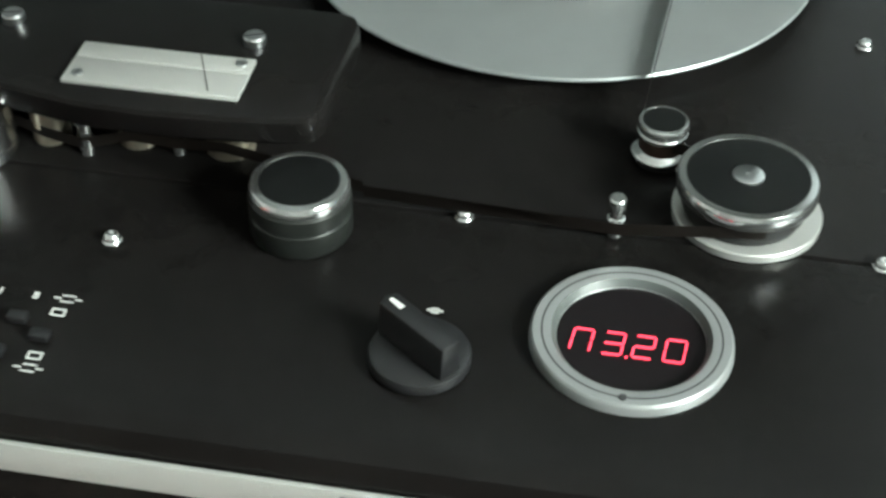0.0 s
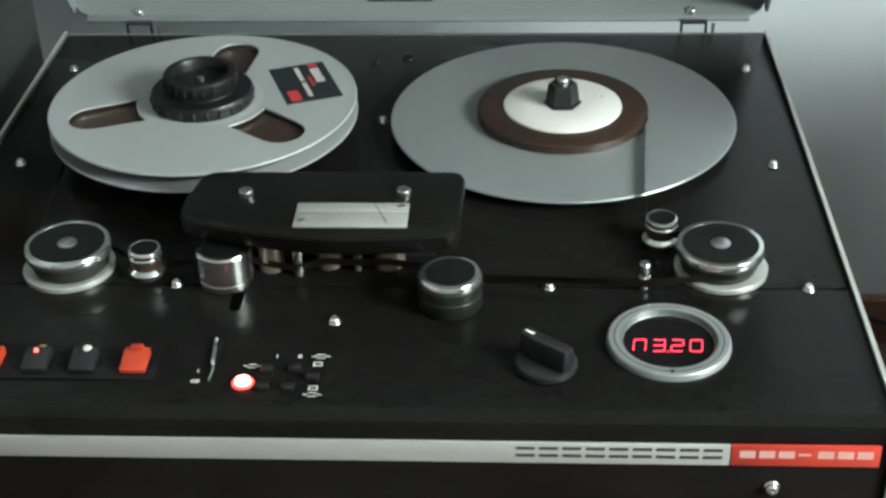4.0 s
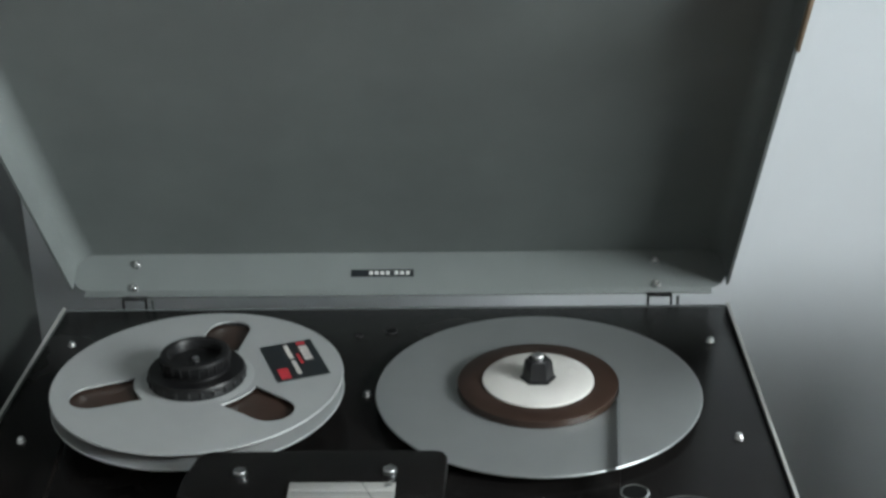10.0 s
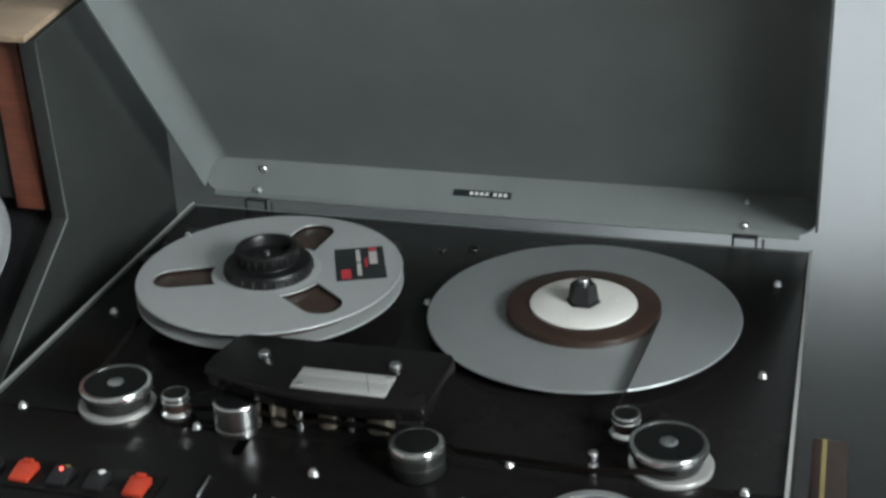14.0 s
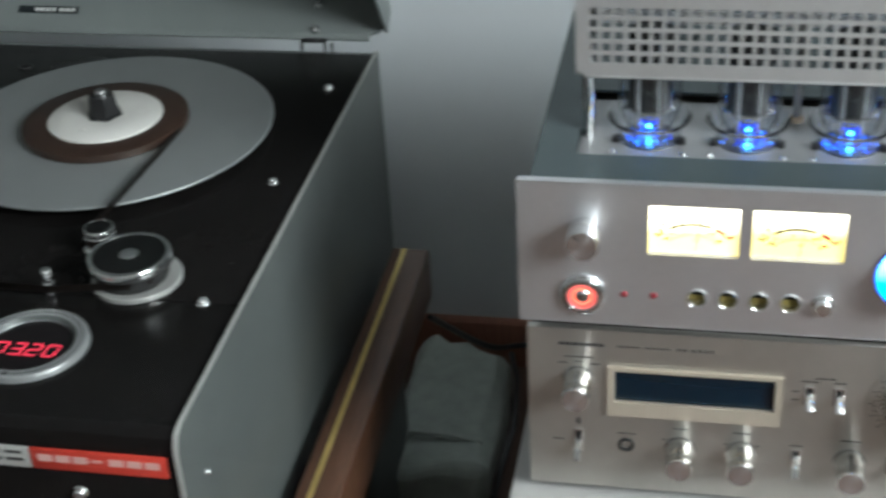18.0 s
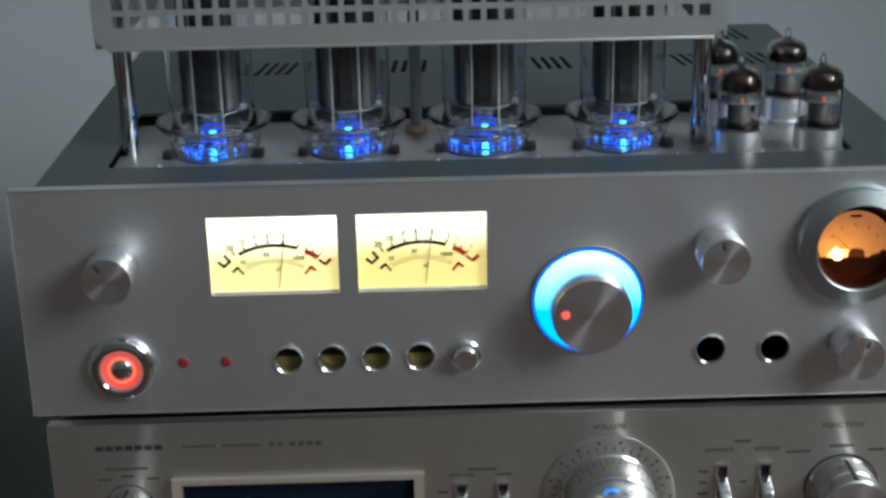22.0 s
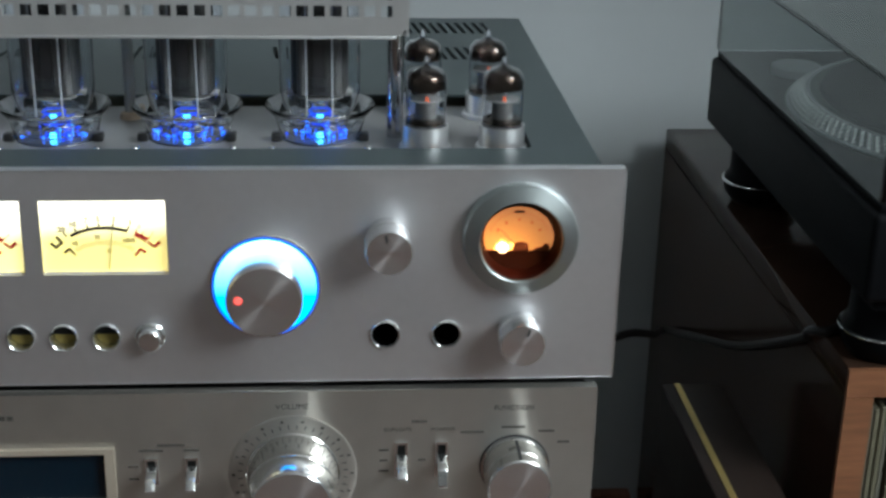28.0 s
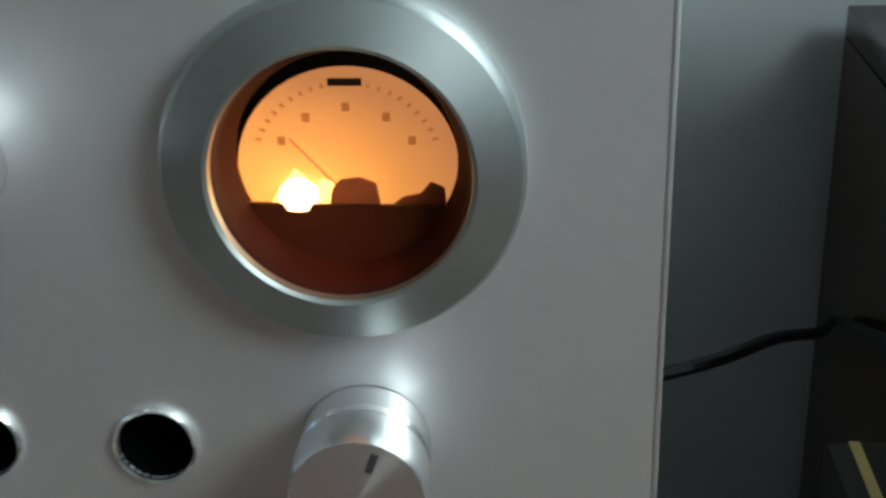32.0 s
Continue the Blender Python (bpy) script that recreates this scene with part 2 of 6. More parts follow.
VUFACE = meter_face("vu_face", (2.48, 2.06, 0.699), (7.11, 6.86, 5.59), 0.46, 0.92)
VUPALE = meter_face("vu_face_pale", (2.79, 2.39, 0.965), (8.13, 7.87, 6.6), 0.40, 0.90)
CYAN = meter_face("cyan_ring_light", (0.03, 2.7, 8.2), (4.2, 9.8, 12.0), 0.40, 0.96)


def bulb_glow_face(name):
    """A dial with its bulb's light painted into the emission: whitest over the bulb, fading to pinkish amber."""
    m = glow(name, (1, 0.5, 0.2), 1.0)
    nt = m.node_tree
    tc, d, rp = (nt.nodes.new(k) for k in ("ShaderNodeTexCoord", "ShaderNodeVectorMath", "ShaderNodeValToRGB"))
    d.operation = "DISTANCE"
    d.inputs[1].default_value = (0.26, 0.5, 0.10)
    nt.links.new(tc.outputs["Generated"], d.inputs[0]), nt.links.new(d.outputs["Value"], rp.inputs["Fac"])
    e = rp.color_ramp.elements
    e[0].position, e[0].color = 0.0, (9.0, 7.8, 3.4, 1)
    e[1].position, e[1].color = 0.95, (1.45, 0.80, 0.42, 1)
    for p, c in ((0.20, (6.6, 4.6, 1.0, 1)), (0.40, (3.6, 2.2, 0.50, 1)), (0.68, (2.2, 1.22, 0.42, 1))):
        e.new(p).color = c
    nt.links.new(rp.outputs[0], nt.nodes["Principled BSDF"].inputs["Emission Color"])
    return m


AMBERFACE = bulb_glow_face("amber_face")


def brushed(name, colour, rough, aniso, axis, turn):
    """Metal with fine parallel or turned scratches, which stretch its highlights."""
    m = mat(name, colour, rough, 1.0, grain=0.05, scale=90)
    nt = m.node_tree
    b = nt.nodes["Principled BSDF"]
    tg = nt.nodes.new("ShaderNodeTangent")
    tg.direction_type, tg.axis = "RADIAL", axis
    nt.links.new(tg.outputs[0], b.inputs["Tangent"])
    b.inputs["Anisotropic"].default_value, b.inputs["Anisotropic Rotation"].default_value = aniso, turn
    return m


KNOB = brushed("turned_aluminium", (0.82, 0.82, 0.83), 0.24, 0.9, "Y", 0.25)
KNOB.node_tree.nodes["Principled BSDF"].inputs["Metallic"].default_value = 0.94
MANTLE = mat("polished_knob_side", (0.78, 0.77, 0.75), 0.16, 1.0, grain=0.05, scale=90)
KNOBZ = brushed("turned_aluminium_cap", (0.68, 0.68, 0.68), 0.26, 0.7, "Z", 0.25)
PIFACE = brushed("brushed_amplifier_face", (0.60, 0.58, 0.54), 0.32, 0.9, "Z", 0.25)
PIFACE.node_tree.nodes["Principled BSDF"].inputs["Metallic"].default_value = 0.88


WARMWALL = mat("warm_wall", (0.38, 0.38, 0.37), 0.9, grain=0.06, scale=6)
PANE = glass("window_pane", (1, 1, 1), 0.0, 1.02)
BLACKGLOSS = mat("dark_window", (0.008, 0.006, 0.007), 0.2)
BEZEL = brushed("grey_turned_bezel", (0.42, 0.46, 0.46), 0.40, 0.15, "Y", 0.25)
AMBERLINER = mat("dark_red_liner", (0.034, 0.0052, 0.0028), 0.6, spec=0.1)
AMBERDARK = mat("dark_amber_shield", (0.034, 0.0075, 0.004), 0.35)
# Dial print and needle emit a little, painting in light from behind.
AMBERINK = glow("glowing_dial_ink", (0.85, 0.40, 0.14), 1.05)
# Blue sparkle of the tube lamps in the glass, put in as emission.
BLUEGLINT = glow("blue_glint", (0.02, 0.16, 1.0), 7.62)
BLUECYAN = glow("bright_blue_glint", (0.02, 0.24, 1.0), 8.0)
BLUEDEEP = glow("deep_blue_glint", (0.008, 0.07, 1.0), 2.54)
ORANGEWOOD2 = mat("reddish_wood", (0.17, 0.055, 0.032), 0.5, grain=0.3, scale=30, stretch=(1, 1, 9))
WIN = (-1.86, -0.64, 1.58, 2.58)
CEIL = mat("pale_ceiling", (0.74, 0.74, 0.73), 0.9, grain=0.04, scale=5)
RIBBON = mat("dark_tape_ribbon", (0.014, 0.011, 0.0095), 0.4, grain=0.2, scale=30)

PLATEBAND = mat("brushed_plate", (0.52, 0.52, 0.50), 0.42, 0.5, grain=0.12, scale=60, stretch=(0.05, 1, 1))
SLEEVE = mat("grey_wire_sleeve", (0.22, 0.22, 0.21), 0.5, grain=0.15, scale=60)
HEADMETAL = mat("dull_head_metal", (0.62, 0.56, 0.45), 0.30, 0.9, grain=0.2, scale=80)
DULLRED = mat("dull_red_lens", (0.26, 0.035, 0.045), 0.25, grain=0.1, scale=80)
OLIVE = mat("dark_gilt_recess", (0.22, 0.17, 0.045), 0.3, 0.5, grain=0.1, scale=200)
HOLE = mat("deep_black_opening", (0.0015, 0.0015, 0.0015), 1.0, spec=0.0)
CYANEDGE = glow("blue_ring_edge", (0.005, 0.16, 1.0), 3.3)
RIMGREY = mat("grey_platter_rim", (0.085, 0.088, 0.088), 0.4, 0.4, grain=0.06, scale=60)
AMBERBROWN = mat("amber_brown_plastic", (0.22, 0.07, 0.03), 0.4, grain=0.2, scale=300)
REDPALE = glow("pale_red_lens", (1.0, 0.30, 0.27), 0.9)
REDHOT = glow("orange_red_ring_light", (1.0, 0.20, 0.11), 3.56)
CHAMFER = mat("cut_aluminium_edge", (0.74, 0.745, 0.76), 0.36, 0.9, grain=0.05, scale=90)
MIRROR = mat("mirror_chrome", (0.72, 0.73, 0.74), 0.10, 1.0, grain=0.05, scale=90)
HUBBLACK = mat("black_hub_plastic", (0.007, 0.007, 0.0075), 0.4, grain=0.2, scale=80, spec=0.35)
SIDEPAINT = mat("grey_side_paint", (0.075, 0.084, 0.081), 0.45, grain=0.12, scale=20, bump=0.1, bump_scale=500)
DOTGREY = mat("grey_strobe_dots", (0.55, 0.56, 0.56), 0.5, grain=0.1, scale=80)


# ---- mesh helpers ----
ORIGIN = {}


def thing(name, at=(0, 0, 0), label="", category="", group="", kind="", rot=None):
    ob = new(name)
    ob.empty_display_size = 0.02
    ob.location = at
    ORIGIN[ob] = Vector(at)
    return tagged(ob, label, category, group, kind)


def part(name, bm, material, parent=None, label="", smooth=True):
    me = bpy.data.meshes.new(name)
    bm.normal_update()
    if parent is not None:
        o = ORIGIN[parent]
        bmesh.ops.translate(bm, verts=bm.verts, vec=-o)
    if smooth:
        for f in bm.faces:
            f.smooth = True
        for e in bm.edges:
            if len(e.link_faces) != 2 or e.calc_face_angle(0) > 0.6:
                e.smooth = False
    bm.to_mesh(me)
    bm.free()
    me.materials.append(material)
    ob = new(name, me)
    if parent is not None:
        ob.parent = parent
        ORIGIN[ob] = ORIGIN[parent]
    if label:
        ob["label"] = label
    return ob


def box(x0, x1, y0, y1, z0, z1, bevel=0.0, seg=2):
    bm = bmesh.new()
    bmesh.ops.create_cube(bm, size=1, matrix=Matrix.Translation(((x0 + x1) / 2, (y0 + y1) / 2, (z0 + z1) / 2)) @ Matrix.Diagonal((x1 - x0, y1 - y0, z1 - z0, 1)))
    if bevel:
        bmesh.ops.bevel(bm, geom=bm.edges[:], offset=bevel, segments=seg, profile=0.5, affect="EDGES")
    return bm


def lathe(profile, at=(0, 0, 0), axis="z", n=48, closed=False):
    """Turns (radius, height) pairs round an axis; axis -y points at the room."""
    bm = bmesh.new()
    rings = []
    for r, h in profile:
        ring = []
        for i in range(n if r > 1e-6 else 1):
            a = 2 * math.pi * i / n
            x, y, z = r * math.cos(a), r * math.sin(a), h
            if axis == "-y":
                x, y, z = x, -z, y
            elif axis == "x":
                x, y, z = z, x, y
            ring.append(bm.verts.new((x + at[0], y + at[1], z + at[2])))
        rings.append(ring)
    pairs = list(zip(rings, rings[1:])) + ([(rings[-1], rings[0])] if closed else [])
    for a, b in pairs:
        for i in range(n):
            j = (i + 1) % n
            q = [a[i % len(a)], a[j % len(a)], b[j % len(b)], b[i % len(b)]]
            q = list(dict.fromkeys(q))
            if len(q) > 2:
                bm.faces.new(q)
    bmesh.ops.recalc_face_normals(bm, faces=bm.faces[:])
    return bm


def extrude(points, h0, h1, axis="z", at=(0, 0, 0), bevel=0.0):
    """A flat outline pushed from h0 to h1 along an axis."""
    bm = bmesh.new()
    def put(u, v, h):
        p = {"z": (u, v, h), "y": (u, h, v), "x": (h, u, v)}[axis]
        return bm.verts.new((p[0] + at[0], p[1] + at[1], p[2] + at[2]))
    a = [put(u, v, h0) for u, v in points]
    b = [put(u, v, h1) for u, v in points]
    bm.faces.new(a), bm.faces.new(b)
    for i in range(len(a)):
        j = (i + 1) % len(a)
        bm.faces.new((a[i], a[j], b[j], b[i]))
    bmesh.ops.recalc_face_normals(bm, faces=bm.faces[:])
    if bevel:
        sharp = [e for e in bm.edges if len(e.link_faces) == 2 and e.calc_face_angle(0) > 0.5]
        bmesh.ops.bevel(bm, geom=sharp, offset=bevel, segments=2, profile=0.5, affect="EDGES")
    return bm


def tube(points, radius, n=8):
    """A round cable or rod along a line of points."""
    bm = bmesh.new()
    pts = [Vector(p) for p in points]
    rings = []
    up = Vector((0.13, 0.2, 1)).normalized()
    for i, p in enumerate(pts):
        d = (pts[min(i + 1, len(pts) - 1)] - pts[max(i - 1, 0)]).normalized()
        s = d.cross(up).normalized() if abs(d.dot(up)) < 0.98 else d.cross(Vector((1, 0, 0))).normalized()
        q = s.cross(d)
        rings.append([bm.verts.new(p + radius * (math.cos(2 * math.pi * k / n) * s + math.sin(2 * math.pi * k / n) * q)) for k in range(n)])
    for a, b in zip(rings, rings[1:]):
        for k in range(n):
            bm.faces.new((a[k], a[(k + 1) % n], b[(k + 1) % n], b[k]))
    bm.faces.new(rings[0]), bm.faces.new(rings[-1])
    bmesh.ops.recalc_face_normals(bm, faces=bm.faces[:])
    return bm


def circle(r, n=48, cx=0, cy=0, a0=0, a1=360):
    full = abs(a1 - a0) >= 360
    return [(cx + r * math.cos(radians(a0 + (a1 - a0) * i / (n if full else n - 1))), cy + r * math.sin(radians(a0 + (a1 - a0) * i / (n if full else n - 1)))) for i in range(n)]


def join(*bms):
    """Several shells as one mesh."""
    out = bmesh.new()
    for b in bms:
        me = bpy.data.meshes.new("tmp")
        b.to_mesh(me)
        b.free()
        out.from_mesh(me)
        bpy.data.meshes.remove(me)
    return out



def text(body, size, x, y, z, flat=False, bold=0.0):
    """Letters as a mesh, centred, on an upright face that looks to -y, or flat on a top."""
    cu = bpy.data.curves.new("letters", "FONT")
    cu.body, cu.size, cu.align_x, cu.align_y, cu.extrude, cu.offset = body, size, "CENTER", "CENTER", 0.0001, bold
    cu.resolution_u = 3
    ob = bpy.data.objects.new("letters", cu)
    me = bpy.data.meshes.new_from_object(ob)
    bm = bmesh.new()
    bm.from_mesh(me)
    bpy.data.objects.remove(ob), bpy.data.meshes.remove(me), bpy.data.curves.remove(cu)
    bm.transform(Matrix.Translation((x, y, z)) @ (Matrix() if flat else Matrix.Rotation(radians(90), 4, "X")))
    return bm


def sheet(outer, holes, h0, h1, axis="z", at=(0, 0, 0)):
    """A plate with openings cut through: outlines in two coordinates, pushed from h0 to h1."""
    bm = bmesh.new()
    edges = []
    for loop in [outer] + holes:
        vs = [bm.verts.new((u, v, 0)) for u, v in loop]
        edges += [bm.edges.new((vs[i], vs[(i + 1) % len(vs)])) for i in range(len(vs))]
    bmesh.ops.triangle_fill(bm, use_beauty=True, use_dissolve=False, edges=edges)
    faces = bm.faces[:]
    r = bmesh.ops.extrude_face_region(bm, geom=faces)
    top = [v for v in r["geom"] if isinstance(v, bmesh.types.BMVert)]
    for v in top:
        v.co.z = 1
    for v in bm.verts:
        u, w, k = v.co
        h = h1 if k > 0.5 else h0
        p = {"z": (u, w, h), "y": (u, h, w), "x": (h, u, w)}[axis]
        v.co = (p[0] + at[0], p[1] + at[1], p[2] + at[2])
    bmesh.ops.recalc_face_normals(bm, faces=bm.faces[:])
    return bm


def rounded(x0, x1, y0, y1, r, n=6):
    out = []
    for cx, cy, a in ((x1 - r, y0 + r, -90), (x1 - r, y1 - r, 0), (x0 + r, y1 - r, 90), (x0 + r, y0 + r, 180)):
        out += [(cx + r * math.cos(radians(a + 90 * i / n)), cy + r * math.sin(radians(a + 90 * i / n))) for i in range(n + 1)]
    return out


def rect(x0, x1, y0, y1):
    return [(x0, y0), (x1, y0), (x1, y1), (x0, y1)]


def bars(rows, y, material, parent, name="lettering", flat=False):
    """Unreadable or withheld writing as plain bars: rows of x0, x1, z0, z1 (or y0, y1 when flat on a top at height y)."""
    for a, b, c, d in rows:
        part(name, box(a, b, c, d, y, y + 0.0002) if flat else box(a, b, y - 0.0002, y, c, d), material, parent, smooth=False)


def screw_mesh():
    bm = lathe([(0, 0.0040), (0.0010, 0.0040), (0.0014, 0.0047), (0.0026, 0.0044), (0.0037, 0.0034), (0.0042, 0.0020), (0.0042, 0.0009), (0.0050, 0.0007), (0.0051, 0.0)], n=20)
    for f in bm.faces:
        f.smooth = True
    me = bpy.data.meshes.new("screw")
    bm.to_mesh(me)
    bm.free()
    me.materials.append(CHROME)
    return me


SCREW = screw_mesh()


def screw(parent, x, y, z, turn=None, size=1.0):
    ob = new("screw", SCREW)
    ob.parent = parent
    ob.matrix_basis = Matrix.Translation(Vector((x, y, z)) - ORIGIN[parent]) @ (turn or Matrix()) @ Matrix.Scale(size * 0.9, 4)
    return ob


FACING = Matrix.Rotation(radians(90), 4, "X")


def slotted_screw(parent, x, y, z, r, h, turn):
    """A flat cheese-head screw with a dark slot across it."""
    sc = part("slotted_screw", lathe([(0, h), (r * 0.86, h), (r, h * 0.8), (r, 0), (0, 0)], (x, y, z), n=24), ALU, parent, "flat slotted aluminium screw")
    bm = box(x - r * 0.92, x + r * 0.92, y - r * 0.09, y + r * 0.09, z + h - 0.0004, z + h + 0.00008)
    bmesh.ops.rotate(bm, verts=bm.verts, cent=(x, y, z), matrix=Matrix.Rotation(radians(turn), 3, "Z"))
    part("slot", bm, DARKINK, sc)


# ---- room ----
FLOOR_Z, WALL_Y = 0.25, 0.70
tagged(part("floor", box(-2.2, 2.5, -3.2, WALL_Y + 0.1, FLOOR_Z - 0.1, FLOOR_Z), WOODF), "dark reddish brown wooden floor", "floor", kind="structure")
tagged(part("wall_north", box(-2.2, 2.5, WALL_Y, WALL_Y + 0.12, FLOOR_Z, 2.6), WALL), "plain pale grey-blue painted wall behind the equipment", "wall", kind="structure")
tagged(part("wall_south", box(-2.2, 2.5, -3.32, -3.2, FLOOR_Z, 2.6), WARMWALL), "plain dim painted wall", "wall", kind="structure")
tagged(part("wall_west", box(-2.3, -2.2, -3.2, WALL_Y, FLOOR_Z, 2.6), WARMWALL), "plain dim painted wall", "wall", kind="structure")
tagged(part("ceiling", box(-2.3, 2.52, -3.32, WALL_Y + 0.12, 2.6, 2.7), CEIL), "plain pale painted ceiling", "ceiling", kind="structure")
wy0, wy1, wz0, wz1 = WIN
tagged(part("wall_east", join(box(2.4, 2.52, -3.2, wy0, FLOOR_Z, 2.6), box(2.4, 2.52, wy1, WALL_Y, FLOOR_Z, 2.6), box(2.4, 2.52, wy0, wy1, FLOOR_Z, wz0), box(2.4, 2.52, wy0, wy1, wz1, 2.6)), WALL), "plain pale painted wall with a window opening", "wall", kind="structure")
# Added out of view: keeps window light off the right wall and turntable.
tagged(part("shade_wall", box(1.66, 2.399, -0.28, WALL_Y - 0.001, FLOOR_Z + 0.001, 2.599), WALL), "added unseen plain wall block that shades the north wall and turntable", "wall", kind="structure")
tagged(part("baseboard", box(-0.40, 1.03, WALL_Y - 0.018, WALL_Y - 0.001, FLOOR_Z, 0.318, 0.003), SKIRTING), "reddish brown wooden skirting board", "baseboard", kind="structure")
win = thing("window_1", (2.46, (wy0 + wy1) / 2, wz0), "white framed window with clear panes", "window", kind="structure")
ym = (wy0 + wy1) / 2
part("window_frame", join(box(2.43, 2.48, wy0, wy0 + 0.06, wz0, wz1), box(2.43, 2.48, wy1 - 0.06, wy1, wz0, wz1), box(2.43, 2.48, ym - 0.03, ym + 0.03, wz0 + 0.06, wz1 - 0.06), box(2.43, 2.48, wy0 + 0.06, wy1 - 0.06, wz0, wz0 + 0.06), box(2.43, 2.48, wy0 + 0.06, wy1 - 0.06, wz1 - 0.06, wz1)), WHITE, win)
part("window_sill", box(2.30, 2.43, wy0 - 0.05, wy1 + 0.05, wz0 - 0.03, wz0 - 0.002, 0.005), WHITE, win)
for a, b in ((wy0 + 0.06, ym - 0.03), (ym + 0.03, wy1 - 0.06)):
    pane = part("pane", box(2.452, 2.456, a, b, wz0 + 0.06, wz1 - 0.06), PANE, win)
    pane.visible_shadow = False

# ---- tape machine ----
X0, X1, Y0, Y1, TOP = -0.4715, 0.2155, -0.150, 0.440, 0.80
tm = thing("tape_machine", (-0.128, 0.14, FLOOR_Z), "black professional reel-to-reel tape machine with grey sides and raised grey lid", "tape machine")
part("rear_deck", box(X0, X1, 0.0016, Y1, 0.782, TOP, 0.0008), DECK, tm, "satin black rear deck plate")
front = [(Y0 + 0.012, 0.7996), (-0.0006, 0.7996), (-0.0006, 0.782), (Y0, 0.782), (Y0, 0.792), (Y0 + 0.0015, 0.7962), (Y0 + 0.006, 0.7990)]
part("front_deck", extrude(front, X0, X1, "x"), DECK, tm, "satin black front control plate")
part("deck_tray", box(X0, X1, Y0 + 0.004, Y1, 0.765, 0.781), BLACK, tm)
part("front_panel", box(X0, X1, Y0 - 0.001, Y0 + 0.004, 0.43, 0.7815, 0.001), DECK, tm, "black front panel")
part("cabinet", box(X0 + 0.002, X1 - 0.002, Y0 + 0.0045, Y1 - 0.004, FLOOR_Z + 0.02, 0.7645), SIDEGREY, tm)
for x in (X0 - 0.0032, X1 + 0.0002):
    side = [(Y0 - 0.004, FLOOR_Z), (Y1 + 0.001, FLOOR_Z), (Y1 + 0.001, 0.8035), (Y0 + 0.010, 0.8035), (Y0 + 0.001, 0.8005), (Y0 - 0.003, 0.7945), (Y0 - 0.004, 0.788)]
    part("side_panel", extrude(side, x, x + 0.003, "x", bevel=0.0007), SIDEPAINT, tm, "grey painted steel side panel")
    part("top_edge", box(x - 0.0001, x + 0.0031, Y0 + 0.0102, Y1 + 0.0008, 0.8034, 0.8040), STRIP, tm, "bright silver panel edge")
    part("front_edge", box(x - 0.0001, x + 0.0031, Y0 - 0.0045, Y0 - 0.0039, 0.43, 0.7880), STRIP, tm)
    part("corner_edge", extrude([(Y0 - 0.0042, 0.7880), (Y0 - 0.0034, 0.7945), (Y0 + 0.0006, 0.8008), (Y0 + 0.0102, 0.8040), (Y0 + 0.0102, 0.8032), (Y0 + 0.0016, 0.8002), (Y0 - 0.0024, 0.7942), (Y0 - 0.0036, 0.7880)], x - 0.0001, x + 0.0031, "x"), STRIP, tm)
badge = part("badge_strip", box(X0 + 0.002, 0.1135, Y0 - 0.0032, Y0 - 0.001, 0.7668, 0.7835, 0.0004), STRIP, tm, "silver badge strip")
red = part("red_badge", box(0.1142, 0.2085, Y0 - 0.0032, Y0 - 0.001, 0.7668, 0.7835, 0.0004), REDPAINT, tm, "red badge end with pale lettering bars")
YB = Y0 - 0.0032
letters = []
for k in range(9):
    a = -0.0235 + k * 0.0150
    letters += [(a, a + 0.0122, 0.7722, 0.7746), (a, a + 0.0122, 0.7782, 0.7806)]
bars(letters, YB, DARKINK, badge, "plain_bar")
bars([(0.1195 + 0.0124 * k, 0.1296 + 0.0124 * k, 0.7736, 0.7794) if k != 3 else (0.1567, 0.1647, 0.7756, 0.7774) for k in range(7)], YB, BADGEINK, red, "plain_bar")
screw(tm, 0.143, Y0 - 0.001, 0.747, FACING, 1.15)
screw(tm, -0.40, Y0 - 0.001, 0.747, FACING, 1.15)
screw(tm, X1 + 0.0032, -0.115, 0.742, Matrix.Rotation(radians(90), 4, "Y"), 0.5)
for x, y in ((-0.445, 0.362), (0.1885, 0.362), (-0.142, 0.2583), (-0.4424, 0.180), (0.1868, 0.1803), (0, 0), (0.1859, 0), (-0.2724, 0), (-0.439, 0.0), (-0.1508, -0.045)):
    screw(tm, x, y, TOP)
for x, y, r in ((-0.159, 0.378, 0.0022), (-0.128, 0.388, 0.0045)):
    part("socket", lathe([(r, TOP + 0.0004), (r + 0.0012, TOP + 0.0010), (r + 0.0016, TOP)], (x, y, 0), n=20), BLACK, tm)
    part("socket_hole", lathe([(0, TOP + 0.0003), (r, TOP + 0.0003)], (x, y, 0), n=20), FELT, tm)
part("guide_hole", extrude(rounded(-0.2288, -0.2205, -0.032, -0.008, 0.0038), TOP - 0.0004, TOP + 0.0003), HOLE, tm)


